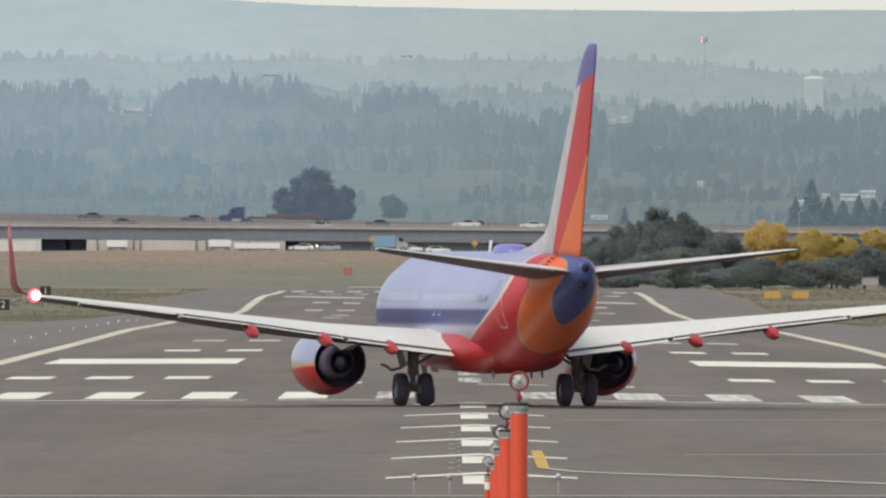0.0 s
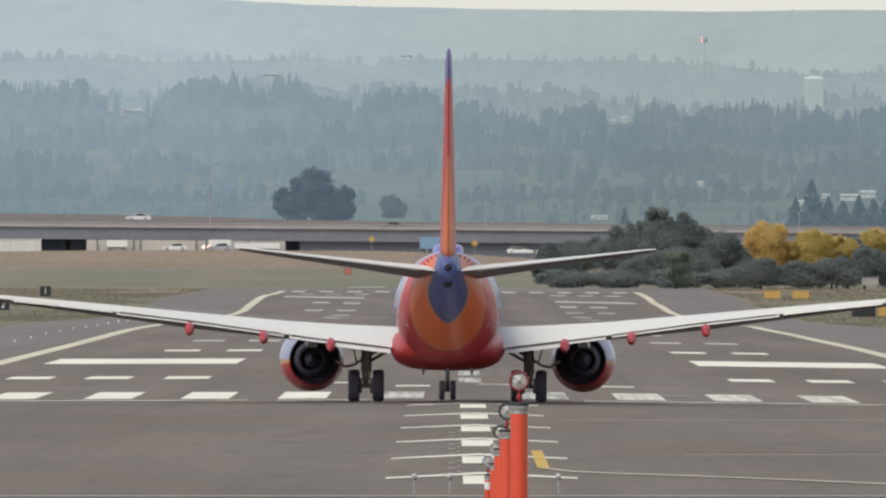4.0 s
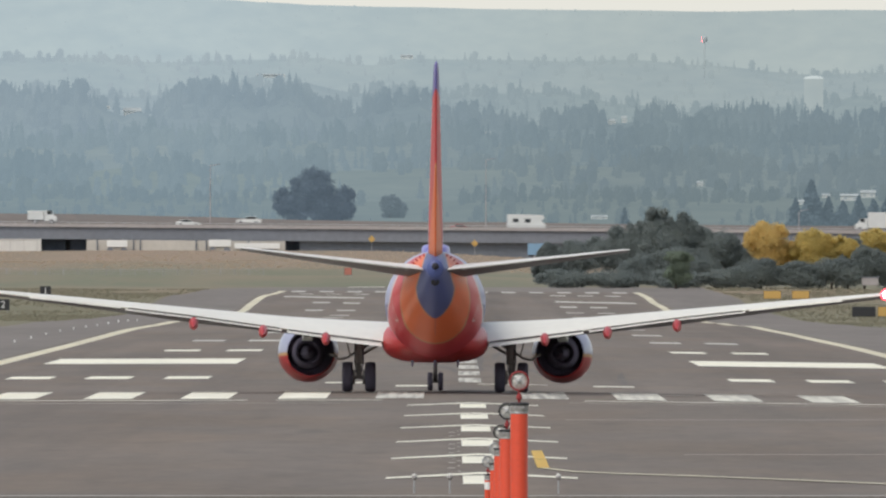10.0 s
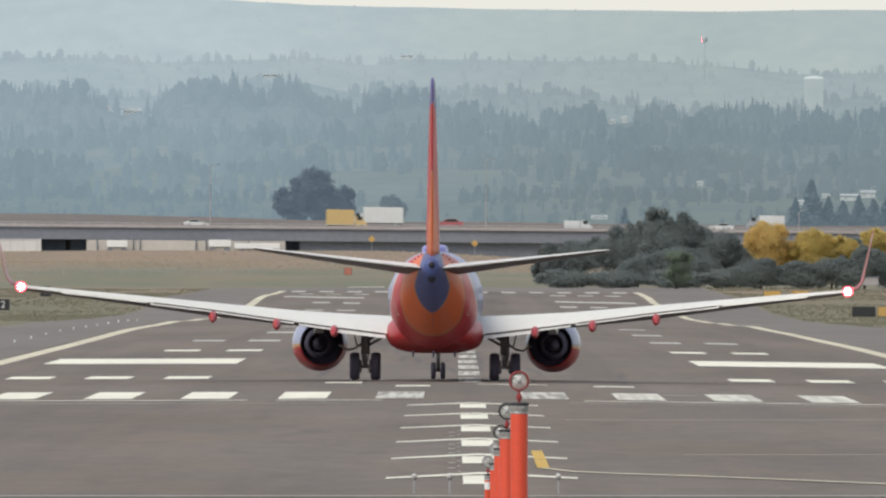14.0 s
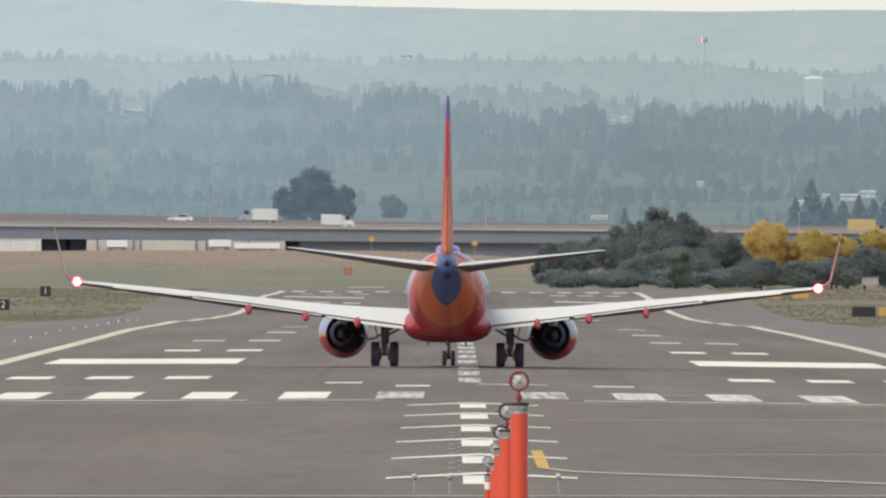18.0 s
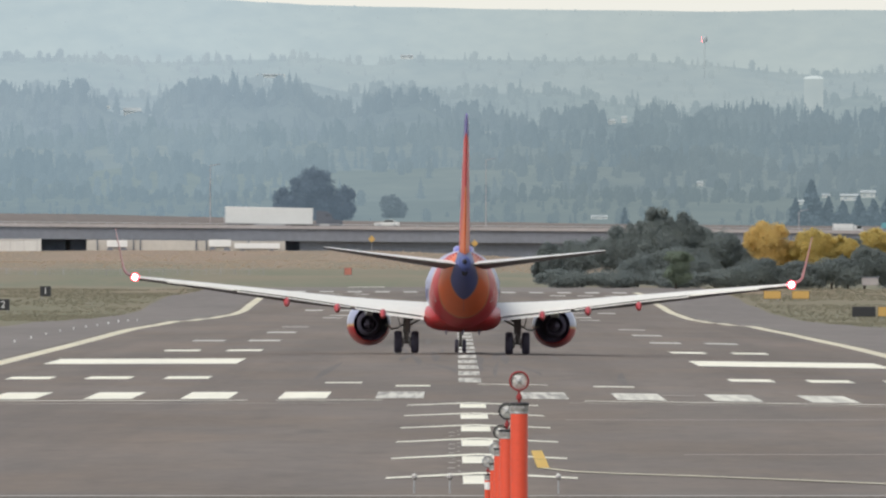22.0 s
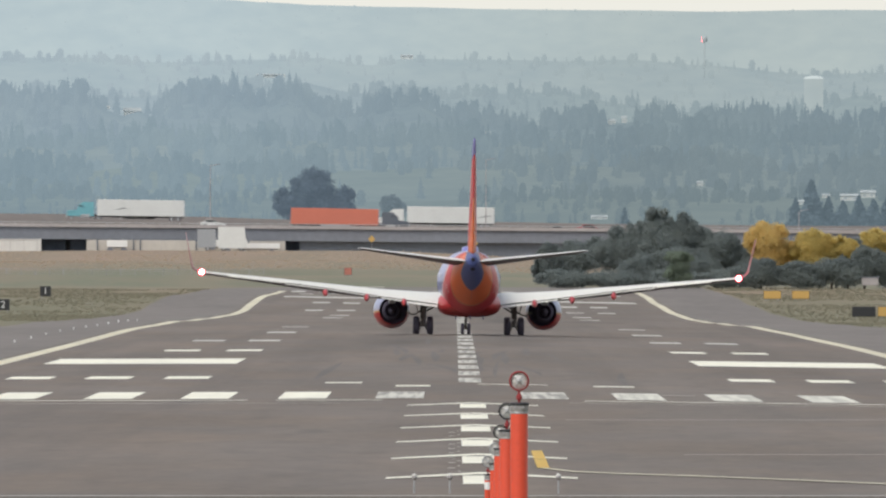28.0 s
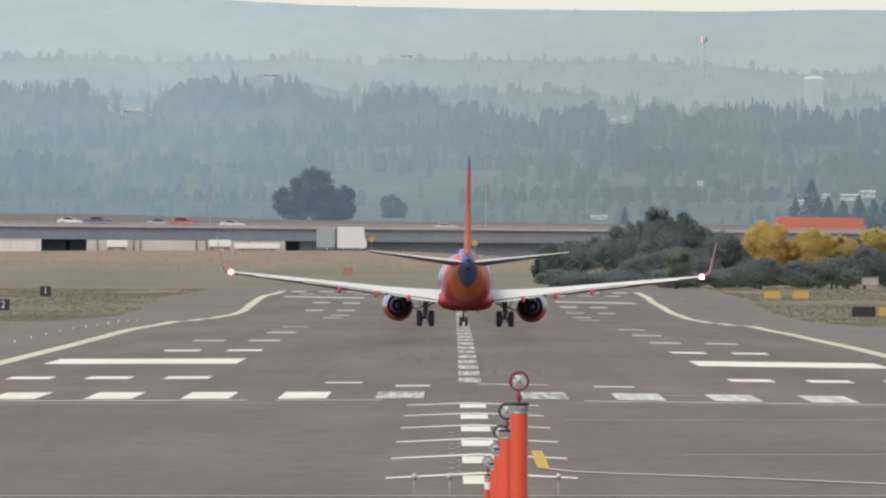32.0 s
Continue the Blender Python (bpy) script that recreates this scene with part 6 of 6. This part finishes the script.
def flatbed(cab, label, load="rust"):
    ob = empty("flatbed_truck", label, "truck", "highway traffic")
    bed = part("bed", box((14.0, 2.5, 0.35), pose(0, 0, 1.25)), P["dark"], ob, "low flat bed", bevel=0.04)
    part("load", box((9.0, 1.9, 0.45), pose(-0.6, 0, 1.65)), P[load], bed, "low stacked load", bevel=0.05)
    part("bulkhead", box((0.12, 2.4, 1.0), pose(6.9, 0, 1.9)), M_STEEL, bed, "metal bulkhead")
    add_wheels(ob, [(x, y) for x in (-6.0, -4.7) for y in (-1.05, 1.05)])
    tractor(ob, cab, 7.4, 0.75)
    return ob


def box_truck(col, cab, label, length=6.0, tall=2.6):
    ob = empty("box_truck", label, "truck", "highway traffic")
    part("cargo_box", box((length, 2.4, tall), pose(-0.6, 0, 0.75 + tall / 2)), P[col], ob, "cargo box", bevel=0.06)
    part("chassis", box((length + 1.6, 1.0, 0.25), pose(0.3, 0, 0.75)), M_BLACK, ob, "dark chassis")
    part("cab", prism([(length / 2 - 0.5, 0.6), (length / 2 + 1.5, 0.6), (length / 2 + 1.5, 1.35), (length / 2 + 1.0, 1.55), (length / 2 + 0.7, 2.3), (length / 2 - 0.5, 2.35)], 2.1, 0.9), P[cab], ob, "truck cab", bevel=0.06)
    for s in (-1, 1):
        part("cab_window", box((0.8, 0.03, 0.6), pose(length / 2 + 0.3, s * 1.0, 2.0)), M_GLASS, ob, "dark side window")
    part("rear_bumper", box((0.12, 2.2, 0.2), pose(-0.65 - length / 2, 0, 0.6)), M_STEEL, ob, "steel bumper")
    add_wheels(ob, [(x, y) for x in (length / 2 + 0.7, -length / 2 + 0.6) for y in (-0.95, 0.95)], 0.45)
    return ob


def van_and_trailer(label):
    """A tall white step van that tows a grey box trailer."""
    ob = empty("step_van", label, "truck", "service road traffic")
    part("body", prism([(-2.3, 0.5), (2.4, 0.5), (2.5, 1.5), (2.2, 2.2), (2.0, 4.0), (-2.3, 4.0)], 2.3, 0.96), P["white"], ob, "tall white van body", bevel=0.08)
    part("windscreen", box((0.05, 1.9, 0.9), pose(2.28, 0, 2.4, 0, -8, 0)), M_GLASS, ob, "dark windscreen")
    trailer = part("trailer", box((3.0, 2.2, 3.0), pose(-4.2, 0, 2.1)), P["grey"], ob, "grey box trailer", bevel=0.06)
    part("drawbar", box((1.2, 0.2, 0.15), pose(-2.6, 0, 0.7)), M_BLACK, trailer, "black drawbar")
    add_wheels(ob, [(x, y) for x in (1.5, -1.4, -4.0) for y in (-0.95, 0.95)], 0.42)
    return ob


def camper(label):
    ob = empty("camper_van", label, "van", "highway traffic")
    part("body", prism([(-3.2, 0.5), (3.1, 0.5), (3.2, 1.5), (2.5, 2.1), (3.0, 2.6), (2.6, 3.1), (-3.2, 3.1)], 2.3, 0.95), P["white"], ob, bevel=0.08)
    for x in (-1.8, 0.2):
        for s in (-1, 1):
            part("side_window", box((0.9, 0.03, 0.6), pose(x, s * 1.14, 2.1)), M_GLASS, ob, "dark side window")
    add_wheels(ob, [(x, y) for x in (2.1, -1.7) for y in (-0.95, 0.95)], 0.42)
    return ob


# thing, lane, place across at one time, that time, speed to the right (m/s)
TRAFFIC = []


def drive(thing, lane, x, t, speed):
    TRAFFIC.append((thing, lane, x, t, speed))


# far carriageway, to the left
drive(flatbed("navy", "dark blue tractor with a long low flatbed on the highway"), "far", -27.21, 0, -20.6)
drive(car("dark", "dark saloon car on the highway"), "far", -60.02, 0, -22.5)
drive(car("dark", "dark saloon car on the highway"), "far", -43.24, 0, -22.8)
drive(car("dark", "dark saloon car on the highway"), "far", -12.7, 0, -21.5)
drive(car("white", "white estate car on the highway", 1.1), "far", 1.96, 0, -24.6)
drive(car("white", "white saloon car on the highway"), "far", 37.47, 0, -22.4)
drive(car("dark", "dark estate car on the highway"), "far", 2.42, 0.05, -22.3)
drive(car("white", "white saloon car on the highway"), "far", -54.99, 3, -22.6)
drive(box_truck("white", "white", "white box truck on the highway", 6.6), "far", 8.48, 13, -20.8)
drive(box_truck("white", "grey", "white delivery truck on the highway", 4.2, 1.9), "far", -31.87, 18, -20.9)
drive(car("white", "white saloon car on the highway"), "far", -67.48, 19, -22.3)
drive(car("white", "white saloon car on the highway"), "far", -33.92, 10, -23.8)
drive(car("white", "white saloon car on the highway"), "far", -33.92, 23, -22.8)
drive(semi("teal", "white", "teal tractor with a long white box trailer", 14.4, 1), "far", -51.73, 28, -22.4)
drive(semi("white", "white", "white tractor and white box trailer with dark swooshes", 14.4, 2), "far", -32.71, 29.5, -21.4)
# near carriageway, to the right
drive(car("dark", "dark saloon car on the near carriageway"), "near", -54.08, 0, 24.0)
drive(car("grey", "silver car on the near carriageway"), "near", -21.71, 0, 23.0)
drive(camper("white camper van on the highway"), "near", -59.27, 7, 23.7)
drive(car("red", "dark red car on the highway"), "near", -66.23, 7, 22.5)
drive(car("white", "white car on the near carriageway"), "near", -64.47, 9, 20.8)
drive(box_truck("white", "white", "small white delivery van on the near carriageway", 2.6, 1.5), "near", -46.10, 11, 22.0)
drive(box_truck("yellow", "yellow", "yellow box truck on the highway", 4.6), "near", -60.94, 12, 21.4)
drive(car("white", "white car on the near carriageway"), "near", -64.65, 13, 22.3)
drive(semi("dark", "white", "dark tractor with a long white box trailer"), "near", -50.46, 21, 20.0)
drive(car("red", "red pickup-sized car on the near carriageway", 1.25), "near", -54.36, 24, 19.2)
drive(car("grey", "grey car on the near carriageway"), "near", -59.55, 24, 19.2)
drive(semi("dark", "orange", "dark tractor with a long orange box trailer"), "near", -19.66, 28, 19.9)
drive(car("white", "white car on the near carriageway"), "near", -56.95, 31, 20.5)
drive(car("white", "white car on the near carriageway", 1.1), "near", -43.69, 30, 21.3)
drive(car("red", "red car on the near carriageway", 1.2), "near", -44.43, 32, 20.6)
drive(car("grey", "grey car on the near carriageway"), "near", -48.42, 32, 20.6)
drive(car("white", "white car on the near carriageway"), "near", -63.08, 32, 20.2)
drive(car("dark", "dark car on the near carriageway", 1.1), "near", -58.34, 32, 20.2)

drive(car("rust", "dark red low car on the near carriageway", 1.1), "near", -43.0, 2.5, 22.3)
drive(car("dark", "small dark car on the near carriageway", 0.8), "near", -46.8, 7, 22.0)
drive(box_truck("white", "white", "small white box truck on the near carriageway", 3.4, 1.8), "near", -40.6, 17, 21.0)
drive(car("white", "white car on the near carriageway"), "near", -39.6, 28, 20.2)
drive(car("red", "red and pale low car on the far carriageway", 1.2), "far", -64.0, 17, -21.0)

# the slow service road on the bank in front of the viaduct: distances across at several times
SERVICE = (
    (car("white", "white car on the service road"), ((0, -25.03), (1, -28.73), (3, -39.17), (6, -59.68), (9, -79.82), (32, -231.32)), 180),
    (car("grey", "car with lit headlights on the service road", 1.0, True), ((0, -20.69), (1, -23.56), (3, -32.70), (6, -50.90), (8, -64.57), (10, -77.97), (32, -231.32)), 180),
    (box_truck("sky", "grey", "light blue box truck on the service road", 3.6, 1.9), ((0, -10.81), (3, -5.17), (6, 1.29), (9, 10.72), (32, 128.96)), 0),
    (car("white", "white car on the service road", 1.05), ((0, -7.30), (32, 137.28)), 0),
    (car("white", "pale car on the service road"), ((0, -2.68), (32, 141.89)), 0),
    (van_and_trailer("tall white step van towing a grey trailer"), ((0, -240.55), (23, -72.61), (25, -57.18), (28, -36.30), (30, -24.39), (32, -16.81)), 0),
)


# the airliner's roll: seconds, across, along, heading in degrees
ROLL = (
    (0.0, 1.39, 919.3, 11.00), (0.5, 1.01, 922.9, 8.88), (1.0, 0.68, 926.3, 6.71), (1.5, 0.40, 929.3, 4.70), (2.0, 0.19, 932.2, 3.05), (2.5, 0.03, 934.9, 1.78), (3.0, -0.09, 937.6, 0.88), (3.5, -0.18, 940.4, 0.32),
    (4.5, -0.28, 946.2, -0.10), (5.5, -0.35, 953.2, -0.17), (6.0, -0.38, 957.1, -0.20), (7.0, -0.44, 966.3, -0.23), (8.0, -0.51, 977.6, -0.19), (9.0, -0.60, 991.2, -0.08), (10.0, -0.72, 1007.5, -0.00), (11.0, -0.85, 1026.5, -0.09),
    (12.0, -0.98, 1048.2, -0.40), (13.0, -0.98, 1072.2, -0.64), (14.0, -0.79, 1098.6, -0.54), (15.0, -0.55, 1127.3, -0.31), (16.0, -0.43, 1158.0, -0.23), (17.0, -0.38, 1190.7, -0.26), (18.0, -0.32, 1225.2, -0.27), (19.0, -0.19, 1261.5, -0.20),
    (20.0, -0.01, 1299.7, -0.05), (21.0, 0.19, 1340.0, 0.14), (22.0, 0.39, 1382.6, 0.33), (23.0, 0.56, 1427.7, 0.49), (24.0, 0.71, 1475.4, 0.63), (25.0, 0.81, 1525.6, 0.74), (26.0, 0.88, 1577.9, 0.80), (27.0, 0.90, 1632.2, 0.81),
    (28.0, 0.89, 1688.1, 0.78), (29.0, 0.84, 1745.5, 0.70), (30.0, 0.78, 1804.4, 0.61), (31.0, 0.75, 1864.6, 0.55), (32.0, 0.78, 1926.2, 0.54))


def motions():
    # the fuel load and the runway's crossfall let the right wing hang a little
    bank = ((0, 0.2), (8, 0.2), (13, 0.32), (19, 0.55), (23, 0.7), (28, 0.7), (32, 0.6))
    walk(jet, [(t, pose(x, d, ground_z(x, d) + 0.05, 0, steps(t, bank), a)) for t, x, d, a in ROLL])
    for thing, lane, x, t, v in TRAFFIC:
        d = NEAR_D if lane == "near" else FAR_D
        z = near_lane if lane == "near" else far_lane
        tilt = math.degrees(0.020 if lane == "near" else 0.0145)
        rows = []
        for k in range(17):
            s = 2.0 * k
            q = x + v * (s - t)
            rows.append((s, pose(q, d, z(q) + 0.01, 0, tilt if v > 0 else -tilt, 0 if v > 0 else 180)))
        walk(thing, rows)
    for thing, places, turn in SERVICE:
        walk(thing, [(s, pose(q, 4388.0, ground_z(q, 4388.0) - 0.03, 0, 0, turn)) for s, q in places])
    # the beacon turns once in two seconds
    walk(beacon, [(s / 3.0, pose(46.03, 4935, 44.05, 0, 0, 180.0 * (s / 3.0 - 0.75))) for s in range(97)])


motions()
